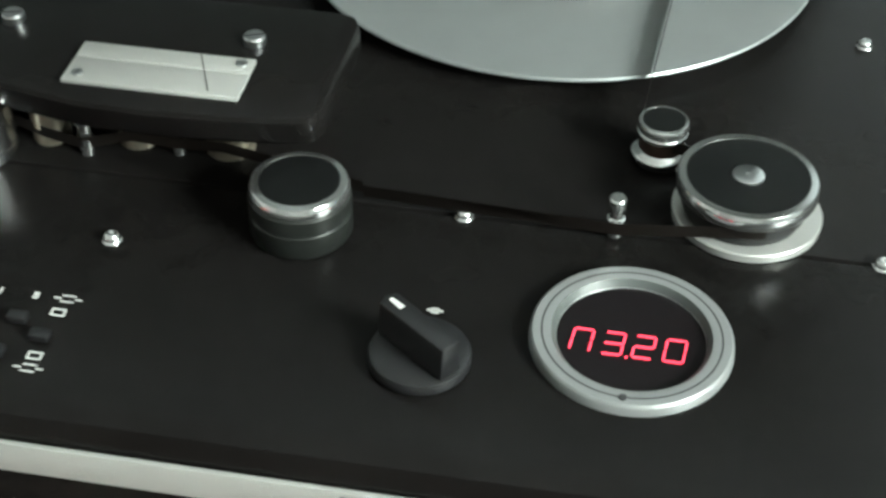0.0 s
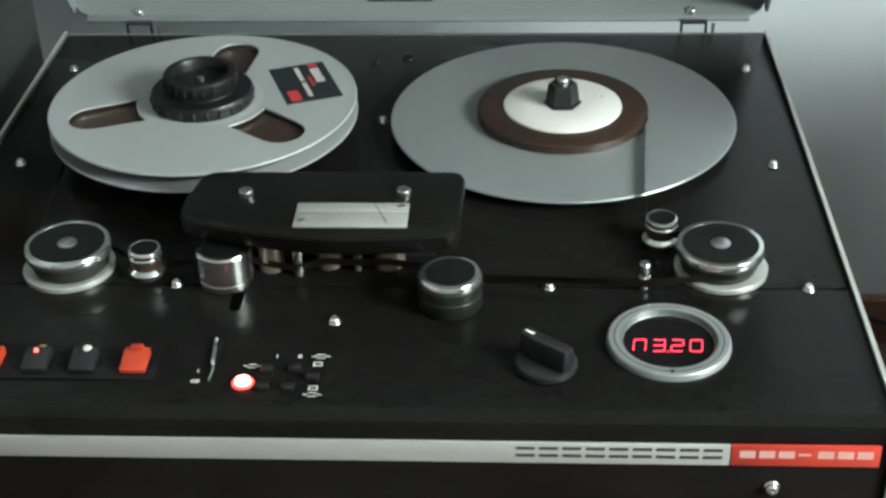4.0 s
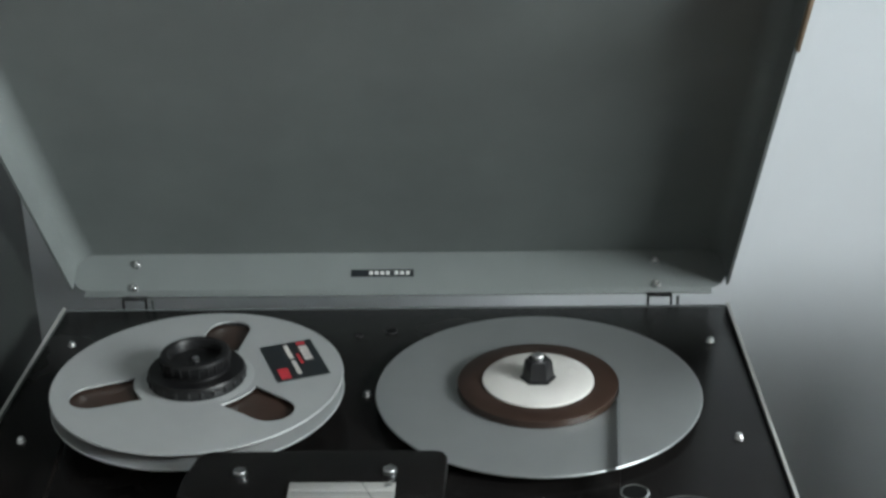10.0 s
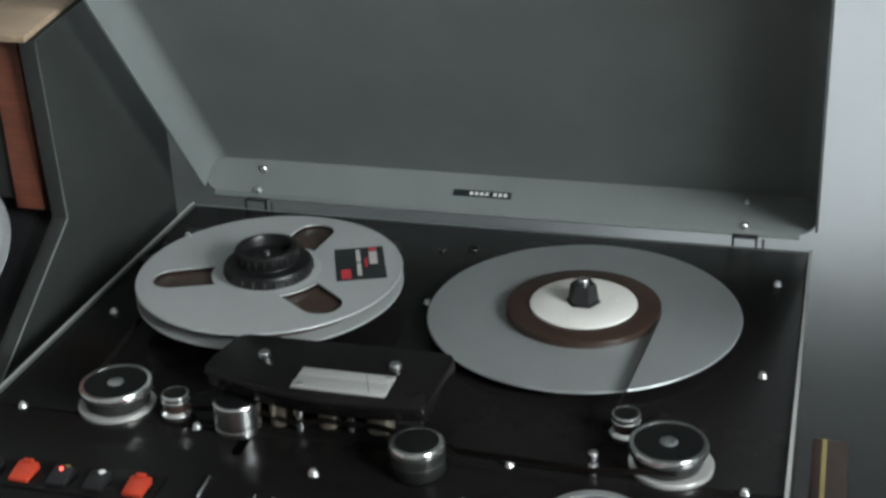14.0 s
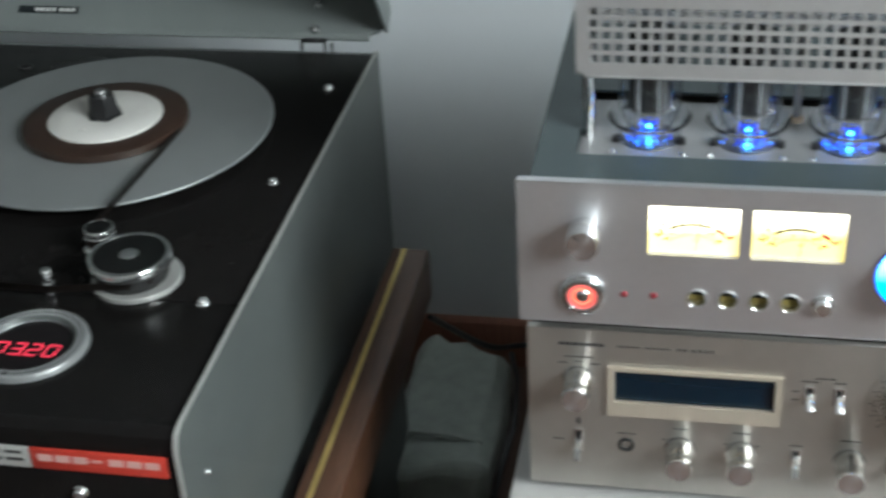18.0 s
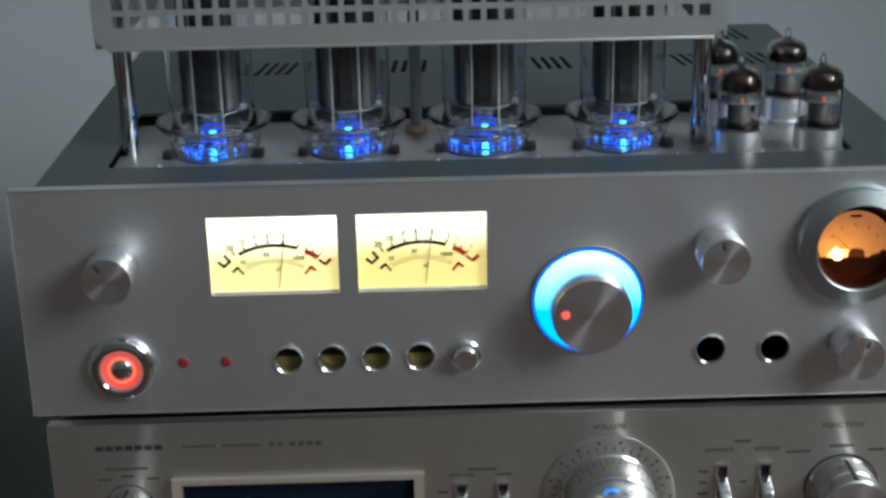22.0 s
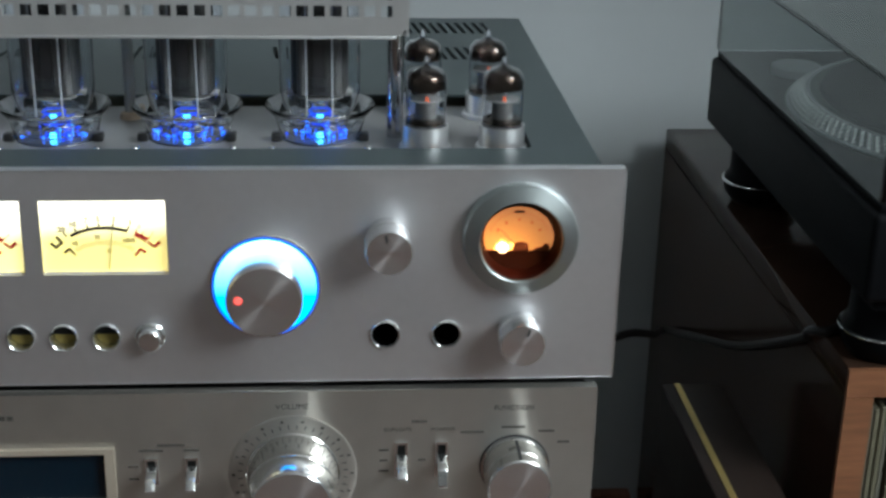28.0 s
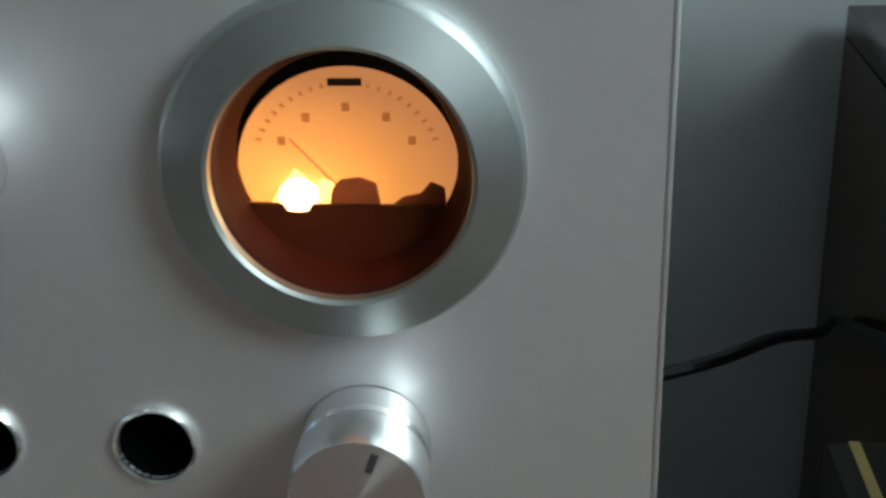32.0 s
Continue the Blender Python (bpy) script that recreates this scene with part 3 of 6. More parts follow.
def roller(x, y, side):
    """A large tape guide roller on its silver base plate."""
    g = part("guide_roller", lathe([(0.0, 0.8162), (0.0300, 0.8162), (0.0314, 0.8170), (0.0318, 0.8182), (0.0318, 0.8226), (0.0308, 0.8242), (0.0276, 0.8244), (0.0274, 0.8236), (0.0, 0.8236)], (x, y, 0), n=64), CHROME, tm, "chrome guide roller with black top")
    part("top_disc", lathe([(0, 0.8240), (0.0272, 0.8240), (0.0274, 0.8236)], (x, y, 0), n=64), FELT, g)
    part("hub_cap", lathe([(0, 0.8246), (0.0008, 0.8246), (0.0010, 0.8250), (0.0066, 0.8250), (0.0072, 0.8246), (0.0072, 0.8238)], (x, y, 0), n=32), ALU, g, "flat aluminium hub cap")
    part("base_plate", lathe([(0.0, 0.8042), (0.0334, 0.8042), (0.0340, 0.8036), (0.0340, 0.8002), (0, 0.8002)], (x + 0.0022 * side, y + 0.0022, 0), n=64), BASEPLATE, g, "bright satin base plate")
    part("roller_core", lathe([(0.0282, 0.8162), (0.0282, 0.8092), (0.0272, 0.8085), (0.0262, 0.8049), (0, 0.8049)], (x, y, 0), n=48), RUBBER, g, "black tape-carrying core")


def small_roller(x, y):
    g = part("small_roller", lathe([(0, 0.8038), (0.0134, 0.8038), (0.0139, 0.8044), (0.0139, 0.8056), (0.0132, 0.8066), (0.0112, 0.8074), (0.0106, 0.8080), (0.0104, 0.8150), (0.0116, 0.8156), (0.0120, 0.8164), (0.0120, 0.8174), (0.0114, 0.8180), (0.0114, 0.8186), (0.0120, 0.8192), (0.0122, 0.8218), (0.0116, 0.8230), (0.0102, 0.8234), (0.0100, 0.8228), (0, 0.8228)], (x, y, 0), n=48), CHROME, tm, "small chrome tape roller")
    part("top_disc", lathe([(0, 0.8232), (0.0098, 0.8232), (0.0099, 0.8228)], (x, y, 0), n=40), FELT, g)
    part("tape_track", lathe([(0.0107, 0.8084), (0.0107, 0.8148)], (x, y, 0), n=40), TAPE, g, "brown tape lying on the roller")
    part("base_ring", lathe([(0.0115, 0.8037), (0.0115, 0.8002), (0, 0.8002)], (x, y, 0), n=40), RUBBER, g, "black foot of the roller")


roller(-0.355, 0.0185, -1)
roller(0.1238, 0.0232, 1)
small_roller(-0.2965, 0.0135)
small_roller(0.0846, 0.0600)
part("tape_pin", lathe([(0, 0.8215), (0.0034, 0.8212), (0.0040, 0.8204), (0.0040, 0.8155), (0.0030, 0.8150), (0.0030, 0.8100), (0.0042, 0.8096), (0.0042, 0.8066), (0.0034, 0.8060), (0.0034, 0.8000)], (0.0680, -0.0015, 0.0015), n=24), CHROME, tm, "slim chrome tape guide pin")
# capstan and pinch rollers
g = part("guide_drum", lathe([(0, 0.8002), (0.0190, 0.8002), (0.0200, 0.8012), (0.0200, 0.8060), (0.0196, 0.8063), (0.0196, 0.8070), (0.0200, 0.8073), (0.0200, 0.8282), (0.0190, 0.8296), (0.0172, 0.8298), (0.0170, 0.8290), (0, 0.8290)], (-0.2362, 0.0062, 0), n=56), KNOBZ, tm, "satin aluminium guide drum with black top")
part("top_disc", lathe([(0, 0.8294), (0.0164, 0.8294), (0.0167, 0.8290)], (-0.2362, 0.0062, 0), n=48), FELT, g)
g = part("pinch_roller", lathe([(0, 0.8002), (0.0222, 0.8002), (0.0230, 0.8015), (0.0230, 0.8118), (0.0224, 0.8124), (0.0230, 0.8130), (0.0228, 0.8205), (0.0218, 0.8215), (0, 0.8215)], (-0.0704, -0.0212, 0), n=56), ROLLERBODY, tm, "black rubber pinch roller with chrome cap")
part("chrome_cap", lathe([(0.0, 0.8217), (0.0217, 0.8217), (0.0224, 0.8222), (0.0224, 0.8250), (0.0212, 0.8268), (0.0182, 0.8272), (0.0180, 0.8266), (0, 0.8266)], (-0.0704, -0.0212, 0), n=56), CHROME, g)
part("top_disc", lathe([(0, 0.8271), (0.0176, 0.8271), (0.0179, 0.8266)], (-0.0704, -0.0212, 0), n=48), FELT, g)
# head cover
hc = [(-0.2680, 0.036), (-0.2680, 0.0180), (-0.2640, 0.0105), (-0.2560, 0.0065), (-0.2410, 0.0025), (-0.2070, -0.0080), (-0.1730, -0.0145), (-0.1400, -0.0160), (-0.1050, -0.0140), (-0.0740, -0.0100), (-0.0665, -0.0065), (-0.0640, 0.000), (-0.0625, 0.070), (-0.0655, 0.0775), (-0.072, 0.0795), (-0.250, 0.0790), (-0.2575, 0.0760), (-0.2615, 0.0695)]
shape = extrude(hc, 0.8335, 0.8515, bevel=0.0030)
for v in shape.verts:
    if v.co.y < 0.032:
        v.co.y += 0.004 * max(0.0, (0.846 - v.co.z) / 0.0125)
cover = part("head_cover", shape, DECK, tm, "black head cover with rounded corners")
part("head_block", box(-0.250, -0.085, 0.040, 0.072, 0.8002, 0.8334), BLACK, tm)
tag = part("cover_plate", box(-0.1825, -0.1012, -0.0030, 0.0285, 0.8516, 0.8533, 0.0003), STRIP, cover, "brushed aluminium plate with a fine diagonal scratch")
part("raised_band", box(-0.1823, -0.1014, 0.0165, 0.0283, 0.8532, 0.8538, 0.0003), PLATEBAND, tag)
part("lower_band", box(-0.1823, -0.1014, -0.0028, 0.0158, 0.8532, 0.8537, 0.0002), PLATEBAND, tag)
slotted_screw(cover, -0.223, 0.0428, 0.8515, 0.0054, 0.0042, 12)
slotted_screw(cover, -0.1067, 0.0452, 0.8515, 0.0054, 0.0042, 25)
slotted_screw(cover, -0.1765, 0.0030, 0.8538, 0.0026, 0.0007, 70)
slotted_screw(cover, -0.1065, 0.0235, 0.8538, 0.0026, 0.0007, -20)
part("scratch", extrude([(-0.1272, 0.0280), (-0.1266, 0.0280), (-0.1150, 0.0000), (-0.1157, 0.0000)], 0.85385, 0.85395), GREYINK, cover)
for x, y, r in ((-0.205, 0.0240, 0.0090), (-0.163, 0.0295, 0.0098), (-0.118, 0.0310, 0.0118)):
    part("tape_head", lathe([(0, 0.8262), (r - 0.001, 0.8262), (r, 0.8250), (r, 0.8092), (r - 0.0010, 0.8084), (r - 0.0010, 0.8060), (r, 0.8054), (r, 0.8002)], (x, y, 0), n=36), HEADMETAL, tm, "dull silvery brass tape head")
for x, y in ((-0.1835, 0.0135), (-0.1410, 0.0220)):
    part("head_pin", lathe([(0, 0.8280), (0.0036, 0.8276), (0.0042, 0.8262), (0.0042, 0.8180), (0.0030, 0.8174), (0.0030, 0.8104), (0.0042, 0.8098), (0.0042, 0.8050), (0.0030, 0.8044), (0.0030, 0.8002)], (x, y, 0), n=24), CHROME, tm, "chrome tape guide")
# counter
cx, cy = 0.0803, -0.0668
ctr = part("counter_bezel", lathe([(0.0306, 0.8008), (0.0312, 0.8020), (0.0330, 0.8046), (0.0336, 0.8048), (0.0368, 0.8048), (0.0369, 0.8044), (0.0374, 0.8044), (0.0375, 0.8048), (0.0408, 0.8048), (0.0415, 0.8043), (0.0420, 0.8034), (0.0424, 0.7998)], (cx, cy, 0), n=80), COUNTERSTRIP, tm, "round silver counter bezel with a fine groove")
part("groove", lathe([(0.0367, 0.80482), (0.0375, 0.80482)], (cx, cy, 0), n=80), DARKINK, ctr)
part("inner_slope", lathe([(0.0309, 0.8018), (0.0331, 0.8049)], (cx, cy, 0), n=80), SIDEPAINT, ctr, "grey inner slope of the bezel")
part("counter_window", lathe([(0, 0.8012), (0.0308, 0.8012), (0.0311, 0.8016)], (cx, cy, 0), n=64), BLACKGLOSS, ctr, "dark counter window")
part("rim_hole", lathe([(0, 0.8053), (0.0016, 0.8053), (0.0018, 0.8047)], (cx - 0.001, cy - 0.0372, 0), n=16), DARKINK, ctr)
SEG = {"n": "abcef", "0": "abcdef", "3": "abgcd", "2": "abged"}


def digit(ch, x, y, w=0.0080, h=0.0128, t=0.0009, z=0.8014):
    """Seven-segment digit with a slight lean."""
    spots = {"a": (0, h, 1), "g": (0, h / 2, 1), "d": (0, 0, 1), "f": (0, h / 2, 0), "b": (w, h / 2, 0), "e": (0, 0, 0), "c": (w, 0, 0)}
    for s in SEG[ch]:
        u, v, flat = spots[s]
        b = box(x + u + 0.0004, x + u + w - 0.0004, y + v - t / 2, y + v + t / 2, z, z + 0.0004) if flat else box(x + u - t / 2, x + u + t / 2, y + v + 0.0005, y + v + h / 2 - 0.0005, z, z + 0.0004)
        for q in b.verts:
            q.co.x += 0.11 * (q.co.y - y)
        part("segment", b, REDSEG, ctr, smooth=False)


for ch, x in (("n", 0.0560), ("3", 0.0690), ("2", 0.0815), ("0", 0.0942)):
    digit(ch, x - 0.0004, -0.0776)
part("decimal_point", box(0.0785, 0.0796, -0.0788, -0.0777, 0.8014, 0.8018), REDSEG, ctr)
# speed knob
kx, ky = -0.0035, -0.0930
knob = part("selector_knob", lathe([(0, 0.8062), (0.0175, 0.8062), (0.0205, 0.8048), (0.0212, 0.8030), (0.0212, 0.8006), (0.0205, 0.8001)], (kx, ky, 0), n=56), BLACK, tm, "black round selector knob with raised grip")
bar = extrude([(-0.0055, -0.0195), (0.0055, -0.0195), (0.0060, 0.0180), (0.0, 0.0200), (-0.0060, 0.0180)], 0.8062, 0.8225, bevel=0.0011)
for v in bar.verts:
    k = 1 - 0.18 * (v.co.z - 0.8062) / 0.0163
    v.co.x *= k
bar.transform(Matrix.Translation((kx - 0.0005, ky - 0.001, 0)) @ Matrix.Rotation(radians(52), 4, "Z"))
part("grip", bar, BLACK, knob)
tip = extrude([(-0.0014, 0.0095), (0.0014, 0.0095), (0.0010, 0.0165), (-0.0010, 0.0165)], 0.8226, 0.8229)
tip.transform(Matrix.Translation((kx - 0.0005, ky - 0.001, 0)) @ Matrix.Rotation(radians(52), 4, "Z"))
part("pointer_mark", tip, INK, knob)
bars([(-0.0058, 0.0012, -0.0640, -0.0628), (-0.0040, -0.0006, -0.0652, -0.0618)], TOP - 0.0003, INK, tm, "panel_mark", True)
# push buttons
part("button_panel", box(X0 + 0.004, -0.2645, -0.1135, -0.0745, 0.7995, 0.8012, 0.0004), DECK, tm, "black push-button panel")
for x, m, lab in ((-0.381, REDPLASTIC, "orange-red push button"), (-0.348, BLACK, "black push button"), (-0.3155, BLACK, "black push button"), (-0.2805, REDPLASTIC, "orange-red push button"), (-0.414, BLACK, "black push button"), (-0.447, BLACK, "black push button")):
    w = extrude([(-0.1080, 0.8013), (-0.0865, 0.8013), (-0.0865, 0.8075), (-0.0910, 0.8085), (-0.1080, 0.8045)], x - 0.0086, x + 0.0086, "x", bevel=0.0008)
    b = part("push_button", w, m, tm, lab)
    if m is REDPLASTIC:
        part("ridge", box(x - 0.0045, x + 0.0045, -0.0905, -0.0865, 0.8080, 0.8105, 0.0006), m, b)
    elif x in (-0.3155, -0.414):
        part("white_mark", lathe([(0, 0.8092), (0.0026, 0.8090), (0.0032, 0.8080)], (x + 0.001, -0.0895, 0), n=20), INK, b)
    elif x == -0.348:
        part("lamp", lathe([(0, 0.8098), (0.0014, 0.8094), (0.0018, 0.8080)], (x - 0.001, -0.0925, 0), n=16), REDDOT, b, "small red lamp")
        part("yellow_mark", box(x + 0.0002, x + 0.0044, -0.0885, -0.0868, 0.8083, 0.8088), BRASS, b)
# lever slot, lamp and toggles
part("lever_slot", box(-0.2305, -0.2258, -0.1135, -0.0680, 0.7996, 0.8001), FELT, tm)
lever = part("slider_lever", extrude([(-0.2312, -0.0690), (-0.2288, -0.0690), (-0.2262, -0.0985), (-0.2290, -0.0990)], 0.8016, 0.8034, bevel=0.0004), CHROME, tm, "slim chrome slide lever")
part("lever_tip", tube([(-0.2276, -0.0985, 0.8022), (-0.2262, -0.1030, 0.8022), (-0.2275, -0.1150, 0.8012)], 0.0009, 8), CHROME, lever)
# The flange glows by itself to put in the lamp's red halo.
lamp = part("lamp_halo", lathe([(0.0058, 0.8012), (0.0068, 0.8010), (0.0074, 0.8000)], (-0.2045, -0.1150, 0), n=28), REDRING, tm, "lamp flange glowing red for the lamp's halo")
part("record_lamp", lathe([(0, 0.8046), (0.003, 0.8042), (0.0050, 0.8030), (0.0057, 0.8008)], (-0.2045, -0.1150, 0), n=28), REDLED, lamp, "brightly lit red lamp")
for x, y in ((-0.1905, -0.1015), (-0.1715, -0.1010), (-0.1905, -0.1205), (-0.1735, -0.1210), (-0.1585, -0.1095)):
    part("toggle", box(x - 0.0042, x + 0.0042, y - 0.0028, y + 0.0028, 0.7998, 0.8035, 0.0008), BLACK, tm, "tiny black toggle button")
marks = []
for x, y in ((-0.1560, -0.0850), (-0.1570, -0.1265), (-0.2010, -0.0965)):
    marks += [(x - 0.0062, x - 0.0030, y - 0.0004, y + 0.0004), (x + 0.0030, x + 0.0062, y - 0.0004, y + 0.0004), (x - 0.003, x + 0.003, y + 0.0014, y + 0.0022), (x - 0.003, x + 0.003, y - 0.0022, y - 0.0014)]
for y in (-0.0935, -0.1195):
    marks += [(-0.1602, -0.1540, y - 0.0022, y - 0.0014), (-0.1602, -0.1540, y + 0.0014, y + 0.0022), (-0.1602, -0.1594, y - 0.0014, y + 0.0014), (-0.1548, -0.1540, y - 0.0014, y + 0.0014)]
marks += [(-0.1862, -0.1854, -0.0870, -0.0830), (-0.1712, -0.1704, -0.0872, -0.0832), (-0.1698, -0.1690, -0.0872, -0.0832), (-0.2372, -0.2366, -0.1040, -0.1010), (-0.2395, -0.2345, -0.1150, -0.1142), (-0.2395, -0.2345, -0.1128, -0.1120), (-0.2395, -0.2388, -0.1142, -0.1128), (-0.2352, -0.2345, -0.1142, -0.1128)]
bars(marks, TOP - 0.0003, INK, tm, "panel_mark", True)

# raised lid, hinged at the rear edge
LO, LU, LD = Vector((0, 0.468, 0.804)), Vector((0, -0.594, 0.804)), Vector((0, 0.804, 0.594))


def on_lid(bm):
    for v in bm.verts:
        v.co = LO + Vector((v.co.x, 0, 0)) + v.co.y * LU + v.co.z * LD
    bmesh.ops.recalc_face_normals(bm, faces=bm.faces[:])
    return bm


LX0, LX1, LDEP, LLEN, LR = -0.4745, 0.2225, 0.0515, 0.490, 0.022
arc = [(math.cos(radians(a)), math.sin(radians(a))) for a in range(0, 91, 10)]


def lid_section(off, low):
    r = LR - off
    right = [(LX1 - LR + r * c, LDEP - LR + r * s) for c, s in arc]
    left = [(LX0 + LR - r * c, LDEP - LR + r * s) for c, s in reversed(arc)]
    return [(LX1 - off, low)] + right + left + [(LX0 + off, low)]


sec = lid_section(0, 0.006) + list(reversed(lid_section(0.0028, 0.006)))
shell = bmesh.new()
r0 = [shell.verts.new((x, 0.003, d)) for x, d in sec]
r1 = [shell.verts.new((x, LLEN, d)) for x, d in sec]
n = len(sec)
for i in range(n):
    shell.faces.new((r0[i], r0[(i + 1) % n], r1[(i + 1) % n], r1[i]))
half = n // 2
for ring in (r0, r1):
    for i in range(half - 1):
        shell.faces.new((ring[i], ring[i + 1], ring[n - 2 - i], ring[n - 1 - i]))
lid = part("lid", on_lid(shell), LIDPAINT, tm, "grey painted sheet-metal lid, raised")
lip = rounded(LX0 + 0.002, LX1 - 0.002, 0.004, LDEP - 0.0005, 0.018)
part("rear_lip", on_lid(sheet([(x, d) for x, d in lip], [], 0.0, 0.0028, "y")), LIDPAINT, lid)
part("hinge_flange", on_lid(box(LX0 + 0.016, LX1 - 0.018, 0.0, 0.0026, -0.0030, 0.010, 0.0005)), LIDPAINT, lid)
for x in (LX0 - 0.0006, LX1 - 0.0024):
    part("stop_tab", on_lid(box(x, x + 0.0030, 0.405, LLEN - 0.018, 0.0005, 0.0070, 0.0004)), TANBOARD, lid)
for x in (-0.4058, 0.1474):
    for d in (0.0075, 0.0360):
        q = LO + Vector((x, 0, 0)) + 0.0029 * LU + d * LD
        screw(lid, q.x, q.y, q.z, LU.to_track_quat("Z", "Y").to_matrix().to_4x4(), 1.1)
lab = part("embossed_label", on_lid(box(-0.1750, -0.1085, 0.0030, 0.0036, 0.0190, 0.0275)), LABEL, lid, "black embossed label strip")
rows = [(-0.1560 + 0.0060 * k, -0.1520 + 0.0060 * k) for k in (0, 1, 2, 3)] + [(-0.1290 + 0.0060 * k, -0.1250 + 0.0060 * k) for k in (0, 1, 2)]
for a, b in rows:
    part("plain_bar", on_lid(box(a, b, 0.0037, 0.0040, 0.0212, 0.0252)), INK, lab)
for x in (-0.4020, 0.1500):
    hb = part("hinge_bracket", join(box(x - 0.0142, x - 0.0118, 0.4550, 0.4570, 0.766, 0.8040), box(x + 0.0098, x + 0.0122, 0.4550, 0.4570, 0.766, 0.8040), box(x - 0.0142, x + 0.0122, 0.4550, 0.4640, 0.8041, 0.8054)), BLACK, tm, "black steel hinge bracket")
    part("hinge_strut", box(x + 0.0165, x + 0.0195, 0.4560, 0.4580, 0.766, 0.8040), SIDEPAINT, hb, "grey steel strut")
part("rear_rail", box(X0, X1, 0.4415, 0.4450, 0.74, 0.7995), SILVER, tm)

# ---- full reel ----
rx, ry, RT = -0.2892, 0.2205, 0.8405
reel = thing("tape_reel", (rx, ry, TOP), "silver metal tape reel with dark label and brown tape", "tape reel")


def petal(a):
    """One window of a flange, round at the outer end and cut along the hub's circle at the inner one."""
    pts = [(0.0565 * math.cos(b), 0.0565 * math.sin(b)) for b in (0.38, 0.25, 0.12, 0, -0.12, -0.25, -0.38)]
    pts += [(0.0925 + 0.0210 * math.cos(radians(b)), 0.0200 * math.sin(radians(b))) for b in range(-90, 91, 12)]
    ca, sa = math.cos(a), math.sin(a)
    return [(rx + ca * u - sa * v, ry + sa * u + ca * v) for u, v in pts]


REEL_TURN = radians(202)
windows = [petal(REEL_TURN + k * 2 * math.pi / 3) for k in range(3)]
flange = sheet(circle(0.1292, 96, rx, ry), windows, RT - 0.0018, RT)
part("upper_flange", flange, REELALU, reel, "satin silver flange with three windows")
part("lower_flange", sheet(circle(0.1292, 96, rx, ry), [petal(REEL_TURN + k * 2 * math.pi / 3 + 0.5) for k in range(3)], RT - 0.0163, RT - 0.0146), REELALU, reel)
part("rolled_edge", join(lathe([(0.1284, RT + 0.0004), (0.1296, RT), (0.1299, RT - 0.0012), (0.1290, RT - 0.0022)], (rx, ry, 0), n=96), lathe([(0.1290, RT - 0.0144), (0.1299, RT - 0.0150), (0.1296, RT - 0.0162), (0.1286, RT - 0.0166)], (rx, ry, 0), n=96)), REELALU, reel)
part("tape_pack", lathe([(0.045, RT - 0.0045), (0.112, RT - 0.0045), (0.1125, RT - 0.0052), (0.1125, RT - 0.0134), (0.112, RT - 0.0140), (0.045, RT - 0.0140)], (rx, ry, 0), n=96), TAPE, reel, "brown magnetic tape wound on the reel")
part("centre_ring", lathe([(0.0380, RT + 0.0002), (0.0500, RT + 0.0002), (0.0515, RT - 0.0004)], (rx, ry, 0), n=64), REELALU, reel)
hub = part("hub_clamp", lathe([(0.0, RT + 0.0004), (0.0425, RT + 0.0004), (0.0432, RT + 0.0020), (0.0430, RT + 0.0095), (0.0418, RT + 0.0115), (0.0300, RT + 0.0120), (0.0296, RT + 0.0135), (0.0306, RT + 0.0150), (0.0308, RT + 0.0255), (0.0296, RT + 0.0270), (0.0246, RT + 0.0273), (0.0235, RT + 0.0255), (0.0225, RT + 0.0180), (0, RT + 0.0180)], (rx, ry - 0.002, 0), n=72), HUBBLACK, reel, "black plastic hub clamp")
for k in range(24):
    a = 2 * math.pi * k / 24
    part("grip_rib", box(rx + 0.0300 * math.cos(a) - 0.0013, rx + 0.0300 * math.cos(a) + 0.0013, ry - 0.002 + 0.0300 * math.sin(a) - 0.0013, ry - 0.002 + 0.0300 * math.sin(a) + 0.0013, RT + 0.016, RT + 0.0250, 0.0005, 1), HUBBLACK, hub)
    part("outer_grip", box(rx + 0.0418 * math.cos(a) - 0.0021, rx + 0.0418 * math.cos(a) + 0.0021, ry - 0.002 + 0.0418 * math.sin(a) - 0.0021, ry - 0.002 + 0.0418 * math.sin(a) + 0.0021, RT + 0.0014, RT + 0.0086, 0.0010, 1), HUBBLACK, hub)
part("spindle_pin", lathe([(0, RT + 0.0215), (0.0030, RT + 0.0212), (0.0034, RT + 0.0180)], (rx, ry - 0.002, 0), n=20), ALU, hub)
part("spindle_base", lathe([(0.045, 0.8230), (0.050, 0.8215), (0.050, TOP), (0, TOP)], (rx, ry, 0), n=48), BLACK, reel)
LA = radians(21)


def on_reel(pts):
    c, s = math.cos(LA), math.sin(LA)
    return [(rx + c * u - s * v, ry + s * u + c * v) for u, v in pts]


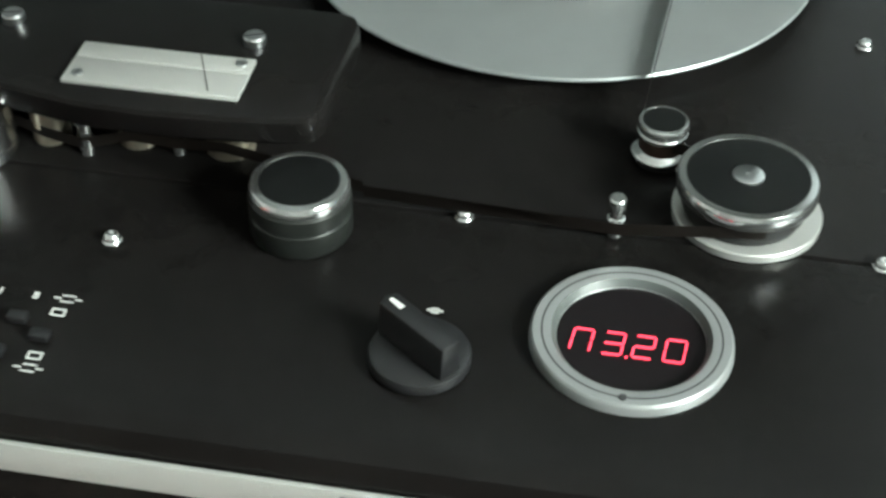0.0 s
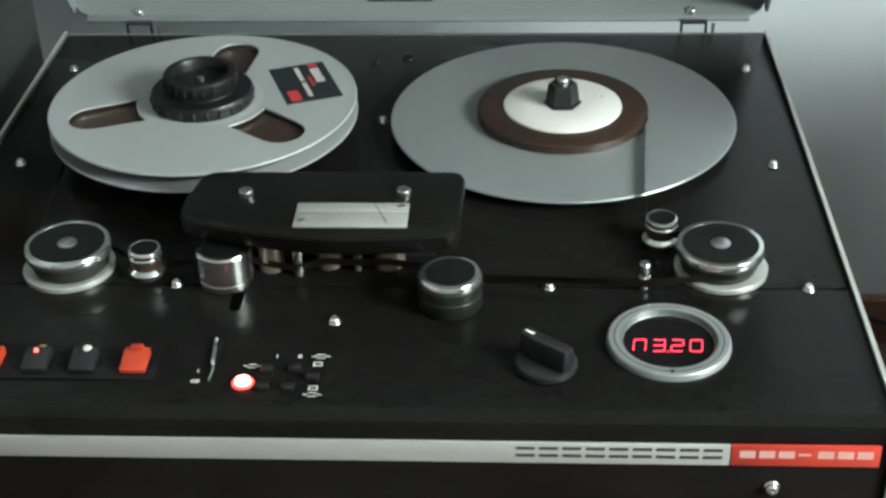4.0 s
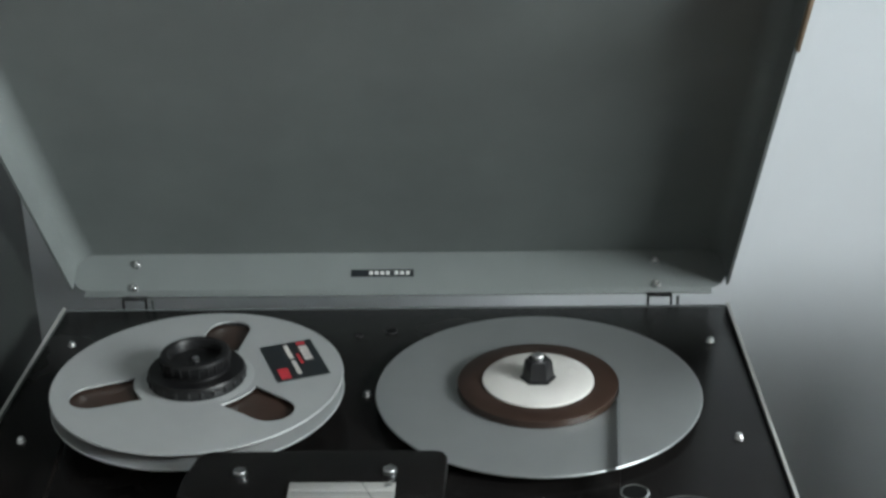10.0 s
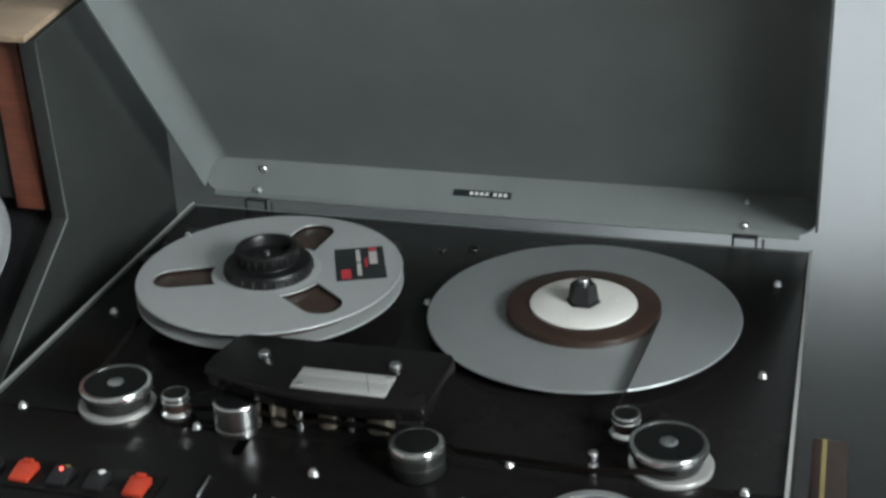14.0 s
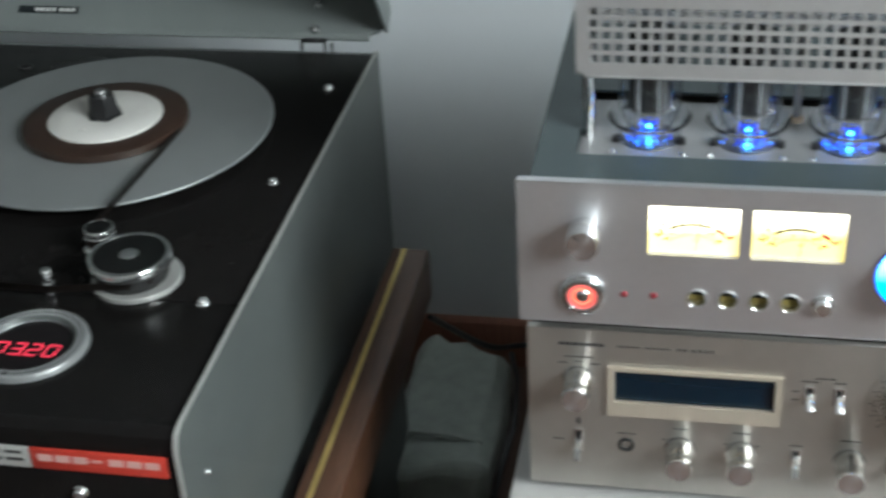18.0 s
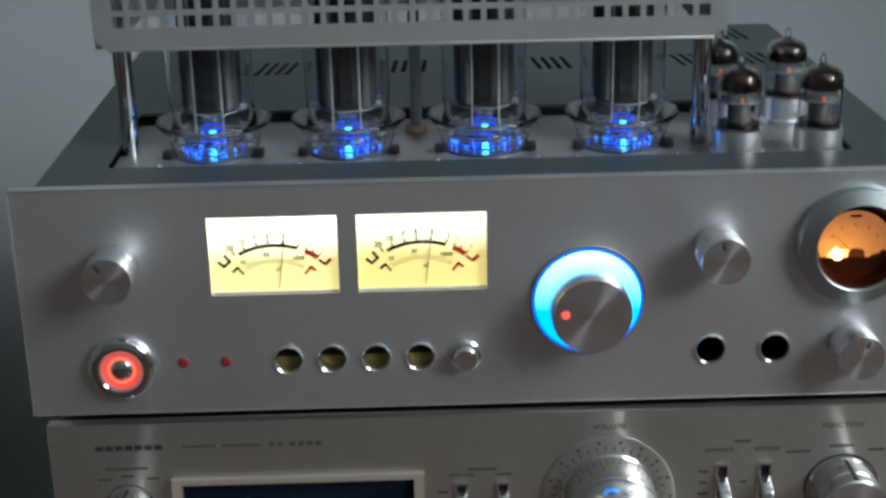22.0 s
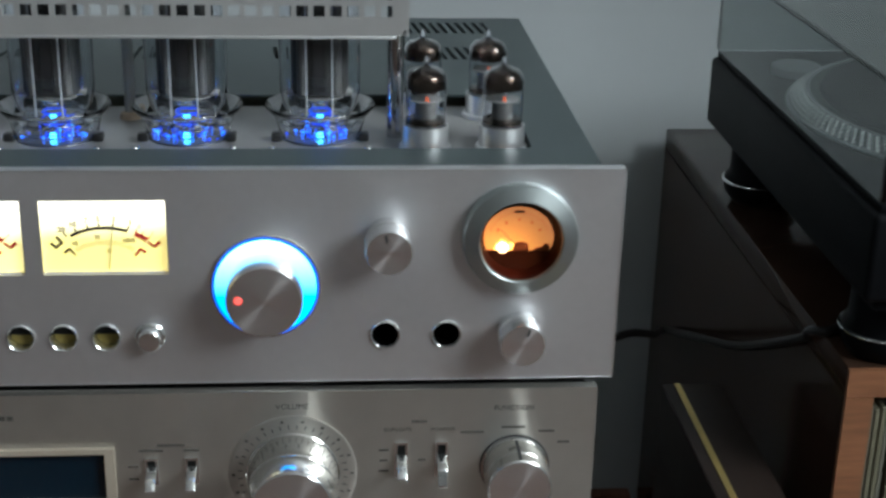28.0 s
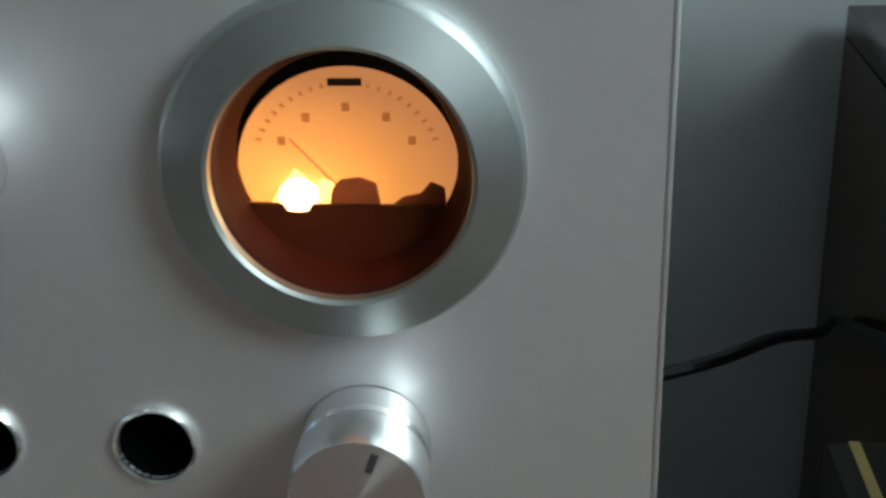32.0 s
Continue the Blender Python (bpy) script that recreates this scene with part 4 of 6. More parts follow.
lb = part("reel_label", extrude(on_reel(rect(0.0640, 0.1125, -0.0365, 0.0350)), RT, RT + 0.0003), LABEL, reel, "dark printed label with white and red bars")
for q in ((0.0975, 0.1055, -0.0040, 0.0030), (0.0975, 0.1055, 0.0038, 0.0105), (0.0975, 0.1055, 0.0113, 0.0180), (0.0975, 0.1055, 0.0188, 0.0238), (0.0848, 0.0890, 0.0030, 0.0300), (0.0848, 0.0890, -0.0280, -0.0015)):
    part("white_bar", extrude(on_reel(rect(*q)), RT + 0.0003, RT + 0.0005), LABELINK, lb)
for q in ((0.0975, 0.1055, 0.0268, 0.0330), (0.0925, 0.0952, -0.0100, 0.0100), (0.0690, 0.0785, -0.0330, -0.0130)):
    part("red_bar", extrude(on_reel(rect(*q)), RT + 0.0003, RT + 0.0005), LABELRED, lb)

# ---- take-up platter ----
px, py = 0.0150, 0.2485
pt = thing("take_up_platter", (px, py, TOP), "grey metal take-up platter with brown tape pack and white hub", "platter")
part("disc", lathe([(0, 0.8092), (0.1462, 0.8092), (0.1478, 0.8098), (0.1482, 0.8108), (0.1474, 0.8118), (0.1460, 0.8120), (0, 0.8120)], (px, py, 0), n=128), PLATTER, pt, "satin grey platter disc")
part("drive_hub", lathe([(0.045, 0.8092), (0.045, TOP), (0, TOP)], (px, py, 0), n=48), BLACK, pt)
part("tape_pack", lathe([(0.049, 0.8200), (0.0718, 0.8200), (0.0730, 0.8192), (0.0732, 0.8132), (0.0725, 0.8122)], (px, py, 0), n=96), TAPE, pt, "brown magnetic tape wound on the hub")
wh = part("white_hub", lathe([(0.0105, 0.8200), (0.0108, 0.8222), (0.0130, 0.8228), (0.0490, 0.8224), (0.0506, 0.8214), (0.0508, 0.8198)], (px, py, 0), n=80), WHITE, pt, "white plastic tape hub")
for a in (20, 140, 260):
    part("dimple", lathe([(0, 0.8222), (0.0030, 0.8226), (0.0036, 0.8230), (0.0042, 0.8227)], (px + 0.034 * math.cos(radians(a)), py + 0.034 * math.sin(radians(a)), 0), n=20), WHITE, wh)
sp = lathe([(0.0165, 0.8215), (0.0165, 0.8240), (0.0145, 0.8250), (0.0125, 0.8400), (0.0110, 0.8420), (0, 0.8420)], (px, py, 0), n=6)
spm = part("spindle", sp, BLACK, pt, "black tapered spindle")
part("spindle_cap", lathe([(0, 0.8472), (0.0044, 0.8466), (0.0054, 0.8452), (0.0054, 0.8415)], (px, py, 0), n=24), ALU, spm)
# the tape between the reels
def ribbon(pts, z0, z1, lift=()):
    bm = bmesh.new()
    rows = [(bm.verts.new((x, y, z0 + d)), bm.verts.new((x, y, z1 + d))) for (x, y), d in zip(pts, lift or [0.0] * len(pts))]
    for (a, b), (c, d) in zip(rows, rows[1:]):
        bm.faces.new((a, c, d, b))
    r = bmesh.ops.solidify(bm, geom=bm.faces[:], thickness=0.0002)
    return bm


tp = thing("threaded_tape", (0.0, 0.02, 0.8095), "thin brown magnetic tape threaded between rollers and heads", "tape")
path_r = [(0.0875, 0.2380), (0.0735, 0.0620)] + [(0.0846 + 0.0107 * math.cos(radians(a)), 0.0600 + 0.0107 * math.sin(radians(a))) for a in (190, 230, 270, 300)] + [(0.1238 + 0.0288 * math.cos(radians(a)), 0.0232 + 0.0288 * math.sin(radians(a))) for a in (120, 80, 40, 0, -40, -75, -95)] + [(0.0690, -0.0058), (-0.0470, 0.0015)]
part("supply_run", ribbon(path_r, 0.8036, 0.8098, [0.0094, 0.0092] + [0.0075] * 4 + [0.0072] * 7 + [0.0012, 0.0]), RIBBON, tp)
path_m = [(-0.0470, 0.0015), (-0.0900, 0.0120), (-0.1180, 0.0186), (-0.1410, 0.0174), (-0.1630, 0.0192), (-0.1835, 0.0092), (-0.2050, 0.0146), (-0.2180, 0.0200), (-0.2362, 0.0240), (-0.2860, 0.0140), (-0.2965, 0.0028), (-0.3070, 0.0120)]
part("head_run", ribbon(path_m, 0.8060, 0.8122), RIBBON, tp)
path_l = [(-0.3070, 0.0120), (-0.3300, 0.0330), (-0.3550, 0.0473), (-0.3760, 0.0380), (-0.3838, 0.0185), (-0.3990, 0.1900)]
part("take_up_run", ribbon(path_l, 0.8110, 0.8172), RIBBON, tp)

# ---- valve amplifier ----
AX0, AX1, AY, AZ0, AZ1 = 0.4178, 0.8505, 0.0010, 0.8027, 0.9135
va = thing("valve_amplifier", (0.634, 0.19, 0.7985), "silver-faced valve amplifier with glowing meters and blue-lit tubes", "amplifier")
HOLES = [(0.5387, 0.8282), (0.5591, 0.8282), (0.5796, 0.8282), (0.6000, 0.8282)]
JACKS = [(0.7355, 0.8279), (0.7657, 0.8278)]
cut = [rect(0.5054, 0.5638, 0.8610, 0.8985), rect(0.5726, 0.6313, 0.8610, 0.8985)]
cut += [circle(0.0062, 24, x, z) for x, z in HOLES] + [circle(0.0066, 28, x, z) for x, z in JACKS] + [circle(0.0199, 48, 0.8002, 0.8790)]
part("faceplate", sheet(rounded(AX0, AX1, AZ0, AZ1, 0.0008, 2), cut, AY, AY + 0.006, "y"), FACE, va, "thick satin aluminium faceplate")
for x0, x1, z0, z1 in ((AX0, AX1, AZ1 - 0.0006, AZ1 + 0.0001), (AX0, AX1, AZ0 - 0.0001, AZ0 + 0.0004), (AX0 - 0.0001, AX0 + 0.0007, AZ0 + 0.0008, AZ1 - 0.0010), (AX1 - 0.0007, AX1 + 0.0001, AZ0 + 0.0008, AZ1 - 0.0010)):
    part("edge_chamfer", box(x0, x1, AY - 0.0003, AY - 0.00002, z0, z1, 0.0001), CHAMFER, va)
CT, PZ = 0.9085, 0.9035
CX_L, CX_R, CY_B = AX0 + 0.007, AX1 - 0.008, 0.354
vents = [[(x + k * 0.0060 - 0.0014, y0), (x + k * 0.0060 + 0.0014, y0), (x + k * 0.0060 + 0.0014 + q, y0 + 0.032), (x + k * 0.0060 - 0.0014 + q, y0 + 0.032)] for y0 in (0.235, 0.307) for x, q, cnt in ((0.506, 0.005, 4), (0.588, 0.002, 4), (0.677, -0.003, 4), (0.764, -0.004, 10)) for k in range(cnt)]
part("top_cover", sheet(rect(CX_L, CX_R, AY + 0.0062, CY_B), [rounded(0.4522, 0.8118, 0.0500, 0.1518, 0.004)] + vents, CT - 0.0015, CT), STEELG, va, "grey-green painted steel cover with cooling slots")
for x in (CX_L, CX_R - 0.0015):
    part("case_side", box(x, x + 0.0015, AY + 0.0062, CY_B, AZ0 + 0.004, CT - 0.0016), STEELG, va)
part("case_back", box(CX_L + 0.002, CX_R - 0.002, CY_B - 0.0015, CY_B, AZ0 + 0.004, CT - 0.0016), STEELG, va)
part("case_floor", box(CX_L + 0.002, CX_R - 0.002, AY + 0.0062, CY_B - 0.002, AZ0 + 0.003, AZ0 + 0.006), BLACK, va)
part("tube_plate", box(0.4524, 0.8116, 0.0502, 0.1450, PZ - 0.002, PZ), PLATE, va, "pale metal tube socket plate")
part("plate_gap", box(0.4522, 0.8118, 0.1452, 0.1516, PZ - 0.012, PZ - 0.010), BLACK, va)
for x in (0.46, 0.81):
    for y in (0.03, 0.34):
        part("foot", lathe([(0, AZ0 + 0.003), (0.016, AZ0 + 0.003), (0.018, 0.7990), (0.016, 0.7985), (0, 0.7985)], (x, y, 0), n=28), RUBBER, va)


def face_knob(x, z, r, d, parent, y=AY, mark=0, name="knob", label="turned aluminium knob"):
    """A turned knob that looks at the room, with a narrower waist and an engraved mark."""
    k = part(name, lathe([(r * 0.96, 0.0003), (r * 0.98, d * 0.36), (r * 0.93, d * 0.40), (r * 0.84, d * 0.41), (r * 0.84, d * 0.47), (r * 0.93, d * 0.48), (r, d * 0.52), (r, d * 0.92), (r * 0.95, d), (0, d)], (x, y, z), "-y", 56), KNOB, parent, label)
    c, s = math.cos(radians(mark)), math.sin(radians(mark))
    bm = box(x - 0.0006, x + 0.0006, y - d - 0.0002, y - d, z + r * 0.50, z + r * 0.82)
    bmesh.ops.rotate(bm, verts=bm.verts, cent=(x, y, z), matrix=Matrix.Rotation(radians(mark), 3, "Y"))
    part("pointer", bm, DARKINK, k)
    return k


face_knob(0.4630, 0.8770, 0.0113, 0.0210, va, mark=-30)
face_knob(0.7362, 0.8788, 0.0113, 0.0210, va, mark=-10)
face_knob(0.8017, 0.8287, 0.0113, 0.0178, va, mark=20)
# power button
bx, bz = 0.4618, 0.8268
pb = part("power_button", lathe([(0.0161, 0.0), (0.0160, 0.0016), (0.0154, 0.0034), (0.0140, 0.0046), (0.0122, 0.0052), (0.0106, 0.0052), (0.0101, 0.0048), (0.0099, 0.0036)], (bx, AY, bz), "-y", 64), MIRROR, va, "round chrome power button with lit red ring")
part("ring_lens", lathe([(0.0100, 0.0045), (0.0092, 0.0048), (0.0088, 0.0044)], (bx, AY, bz), "-y", 48), REDPALE, pb, "pale pink rim of the lit ring")
part("red_ring", lathe([(0.0088, 0.0044), (0.0080, 0.0040), (0.0068, 0.0036)], (bx, AY, bz), "-y", 48), REDRING, pb, "glowing red ring")
part("inner_red_ring", lathe([(0.0068, 0.0036), (0.0058, 0.0032), (0.0052, 0.0034)], (bx, AY, bz), "-y", 48), REDHOT, pb, "orange-red lit inner ring")
part("button_centre", lathe([(0.0052, 0.0030), (0.0051, 0.0040), (0.0042, 0.0050), (0.0024, 0.0056), (0, 0.0058)], (bx, AY, bz), "-y", 40), MIRROR, pb, "domed polished centre")
for x in (0.4900, 0.5098):
    part("indicator", lathe([(0.0026, 0.0), (0.0022, 0.0009), (0, 0.0015)], (x, AY, 0.8282), "-y", 20), DULLRED, va, "small unlit red indicator")
for x, z in HOLES:
    g = part("input_socket", lathe([(0.0070, 0.0), (0.0070, 0.0009), (0.0067, 0.0013), (0.0062, 0.0009), (0.0061, -0.006)], (x, AY, z), "-y", 32), CHROME, va, "chrome ringed recessed button")
    part("button_face", extrude([(x + 0.0057 * math.cos(radians(a)), z - 0.0006 + 0.0052 * math.sin(radians(a))) for a in range(178, 363, 14)], AY + 0.0052, AY + 0.0062, "y"), OLIVE, g, "dull gilt lower half of the recess")
    part("recess_shade", extrude([(x + 0.0057 * math.cos(radians(a)), z - 0.0005 + 0.0062 * math.sin(radians(a))) for a in range(-2, 183, 14)], AY + 0.0052, AY + 0.0062, "y"), FELT, g)
part("push_button", lathe([(0.0074, 0.0), (0.0074, 0.0012), (0.0066, 0.0018), (0.0058, 0.0016), (0.0056, 0.0070), (0.0050, 0.0076), (0, 0.0078)], (0.6212, AY, 0.8285), "-y", 32), CHROME, va, "small chrome push button")
for x, z in JACKS:
    g = part("headphone_jack", lathe([(0.0074, 0.0), (0.0074, 0.0009), (0.0071, 0.0013), (0.0066, 0.0010), (0.0066, -0.0004)], (x, AY, z), "-y", 32), CHROME, va, "chrome ringed headphone socket")
    part("dark_bore", lathe([(0.0065, -0.0002), (0.0064, -0.0090), (0, -0.0095)], (x, AY, z), "-y", 24), HOLE, g)
# VU meters
for x0, x1, needle in ((0.5054, 0.5638, 0.10), (0.5726, 0.6313, 0.07)):
    z0, z1 = 0.8610, 0.8985
    xm, w, yf = (x0 + x1) / 2, x1 - x0, AY + 0.0030
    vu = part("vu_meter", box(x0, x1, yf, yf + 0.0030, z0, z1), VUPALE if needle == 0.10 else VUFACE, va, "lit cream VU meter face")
    pv, R1 = z0 - 0.0085, 0.0305
    def spot(a, r):
        return (xm + r * math.sin(radians(a)) * 1.05, pv + r * math.cos(radians(a)))
    def arcband(a0, a1, ra, rb, k=14):
        outer = [spot(a0 + (a1 - a0) * i / k, rb) for i in range(k + 1)]
        return extrude(outer + [spot(a0 + (a1 - a0) * i / k, ra) for i in range(k, -1, -1)], yf - 0.0002, yf, "y")
    def tick(a, ra, rb, t):
        return arcband(a - t, a + t, ra, rb, 1)
    part("scale_arc", arcband(-29, 19, R1 + 0.0000, R1 + 0.0017), DARKINK, vu)
    part("red_arc", arcband(25.5, 37, R1 - 0.0004, R1 + 0.0020), REDINK, vu)
    part("scale_ticks", join(*[tick(a, R1 + 0.0014, R1 + 0.0036, 0.62) for a in (-32, -23, -13, -4, 7, 19)]), DARKINK, vu)
    part("red_ticks", join(*[tick(a, R1 + 0.001, R1 + 0.0034, 0.5) for a in (25.5, 31, 37)]), REDINK, vu)
    part("fine_ticks", join(*[tick(a, R1 - 0.0076, R1 - 0.0054, 0.30) for a in range(-32, 33, 3)]), DARKINK, vu)
    part("end_marks", join(arcband(-46, -38, R1 - 0.0004, R1 + 0.0009, 3), arcband(-44.5, -37, R1 - 0.0049, R1 - 0.0036, 3), tick(-38.5, R1, R1 + 0.0042, 1.1), tick(-45.5, R1 - 0.0002, R1 + 0.0036, 1.1), tick(-37.5, R1 - 0.0084, R1 - 0.0036, 1.1)), DARKINK, vu)
    part("red_end_marks", join(arcband(38.5, 45.5, R1 - 0.0004, R1 + 0.0009, 3), tick(45.5, R1, R1 + 0.0040, 1.5), arcband(37, 44, R1 - 0.0053, R1 - 0.0040, 3), tick(37.5, R1 - 0.0090, R1 - 0.0044, 1.5)), REDINK, vu)
    part("numerals", join(*[text(s, 0.0037, *[(p[0], yf - 0.0001, p[1]) for p in [spot(a, R1 + 0.0055)]][0], bold=0.00010) for s, a in (("20", -32), ("10", -23), ("7", -13), ("5", -4), ("3", 7), ("1", 19))]), DARKINK, vu)
    part("red_numeral", join(text("0", 0.0027, *[(p[0], yf - 0.0001, p[1]) for p in [spot(26, R1 + 0.0052)]][0]), text("3", 0.0027, *[(p[0], yf - 0.0001, p[1]) for p in [spot(37, R1 + 0.0050)]][0])), REDINK, vu)
    part("percent_scale", join(*[text(s, 0.0028, *[(p[0], yf - 0.0001, p[1]) for p in [spot(a, R1 - 0.0034)]][0], bold=0.00006) for s, a in (("50", -7), ("100%", 23), ("10", -30))] + [text("dB", 0.0024, xm + 0.0016, yf - 0.0001, z0 + 0.0112)]), DARKINK, vu)
    p0, p1 = spot(4 + needle * 40, 0.011), spot(4 + needle * 40, R1 + 0.004)
    part("needle", tube([(p0[0], yf - 0.0010, p0[1]), (p1[0], yf - 0.0010, p1[1])], 0.00024, 6), DARKINK, vu)
    part("lower_ledge", box(x0 + 0.0004, x1 - 0.0004, yf - 0.0012, yf - 0.0001, z0 + 0.0002, z0 + 0.0009), INK, vu)
# volume control
vx, vz = 0.6775, 0.8545
part("ring_edge", lathe([(0.0256, 0.0), (0.0256, 0.0012), (0.0251, 0.0018), (0.0244, 0.0019)], (vx, AY, vz), "-y", 72), CYANEDGE, va, "deep blue rim of the light ring")
part("volume_ring", lathe([(0.0244, 0.0019), (0.0130, 0.0022)], (vx, AY, vz), "-y", 72), CYAN, va, "glowing cyan light ring")
part("ring_trim", lathe([(0.0266, 0.0), (0.0266, 0.0014), (0.0257, 0.0016), (0.0257, 0.0)], (vx, AY, vz), "-y", 72), CHROME, va)
vk = part("volume_knob", lathe([(0.0176, 0.0023), (0.0182, 0.0060), (0.0182, 0.0190), (0.0174, 0.0208), (0.0, 0.0210)], (vx, AY, vz), "-y", 72), KNOB, va, "large turned aluminium volume knob")
part("red_mark", lathe([(0.0020, 0.0210), (0.0016, 0.0214), (0, 0.0216)], (vx - 0.0122, AY, vz + 0.0012), "-y", 18), REDDOT, vk, "small lit red dot")
# round tuning meter
mx, mz = 0.8002, 0.8790
mt = part("round_meter", lathe([(0.0281, 0.0), (0.0281, 0.0048), (0.0273, 0.0062), (0.0207, 0.0084), (0.0200, 0.0080), (0.0198, 0.0064)], (mx, AY, mz), "-y", 96), BEZEL, va, "grey metal bezel of a round amber-lit meter")
part("red_liner", lathe([(0.0199, 0.0068), (0.0196, 0.0044), (0.0190, 0.0010), (0.0172, -0.0020), (0.0172, -0.0062)], (mx, AY, mz), "-y", 72), AMBERLINER, mt, "dark red inner ring")
dz = mz - 0.0022
part("dial_face", extrude([(mx + 0.0171 * math.cos(radians(a)), dz + 0.0160 * math.sin(radians(a))) for a in range(-30, 211, 6)], AY + 0.0056, AY + 0.0062, "y"), AMBERFACE, mt, "amber dial with the bulb's light painted into its glow")
part("lower_shield", extrude([(mx + 0.0172 * math.cos(radians(a)), dz + 0.0172 * math.sin(radians(a))) for a in range(197, 344, 6)], AY + 0.0026, AY + 0.0036, "y"), AMBERDARK, mt, "dark brown lower dial shield")
part("pivot_cover", extrude([(mx - 0.0030, dz - 0.0058), (mx + 0.0050, dz - 0.0058), (mx + 0.0044, dz - 0.0022), (mx + 0.0018, dz - 0.0012), (mx - 0.0012, dz - 0.0016), (mx - 0.0026, dz - 0.0032)], AY + 0.0036, AY + 0.0048, "y", bevel=0.0003), AMBERBROWN, mt)
part("coil_housing", extrude([(mx + 0.0066, dz - 0.0060), (mx + 0.0152, dz - 0.0060), (mx + 0.0150, dz - 0.0030), (mx + 0.0128, dz - 0.0020), (mx + 0.0112, dz - 0.0040), (mx + 0.0086, dz - 0.0044)], AY + 0.0040, AY + 0.0050, "y", bevel=0.0004), AMBERBROWN, mt)
part("dial_mark", box(mx - 0.0026, mx + 0.0026, AY + 0.0053, AY + 0.0055, dz + 0.0131, dz + 0.0143), DARKINK, mt, "dark mark at the top of the dial")
for a in (30, 58, 90, 122, 150):
    u, v = mx + 0.0116 * math.cos(radians(a)), dz - 0.001 + 0.0108 * math.sin(radians(a))
    part("dial_bar", box(u - 0.0006, u + 0.0006, AY + 0.0053, AY + 0.0055, v - 0.0007, v + 0.0007), AMBERINK, mt)
for a in range(20, 161, 7):
    c, q = math.cos(radians(a)), math.sin(radians(a))
    if abs(a - 90) > 10:
        part("dial_tick", extrude([(mx + 0.0140 * c - 0.0002 * q, dz + 0.0131 * q + 0.0002 * c), (mx + 0.0140 * c + 0.0002 * q, dz + 0.0131 * q - 0.0002 * c), (mx + 0.0149 * c + 0.0002 * q, dz + 0.0139 * q - 0.0002 * c), (mx + 0.0149 * c - 0.0002 * q, dz + 0.0139 * q + 0.0002 * c)], AY + 0.0053, AY + 0.0055, "y"), AMBERINK, mt)
part("needle", tube([(mx + 0.0004, AY + 0.0046, dz - 0.005), (mx - 0.0088, AY + 0.0046, dz + 0.0050)], 0.00022, 6), AMBERINK, mt)
part("bulb", lathe([(0, 0.0), (0.0024, 0.0003), (0.0031, 0.0020), (0.0028, 0.0036), (0.0016, 0.0047), (0, 0.0052)], (mx - 0.0078, AY + 0.0044, dz - 0.0066), "z", 20), BULBHOT, mt, "bright amber bulb")
# Flame-shaped plate glows to draw the spread of light round the bulb.
part("bulb_halo_plate", extrude([(mx - 0.0124, dz - 0.0062), (mx - 0.0010, dz - 0.0062), (mx - 0.0016, dz - 0.0028), (mx - 0.0040, dz - 0.0018), (mx - 0.0052, dz - 0.0030), (mx - 0.0082, dz - 0.0002), (mx - 0.0104, dz - 0.0030)], AY + 0.0050, AY + 0.0055, "y"), BULB, mt, "glowing plate for the bulb's halo")
gl = part("amber_glass", lathe([(0.0194, 0.0046), (0.012, 0.0056), (0, 0.0060), (0, 0.0052), (0.012, 0.0048), (0.0192, 0.0038)], (mx, AY, mz), "-y", 48), AMBERGLASS, mt)
gl.visible_shadow = False


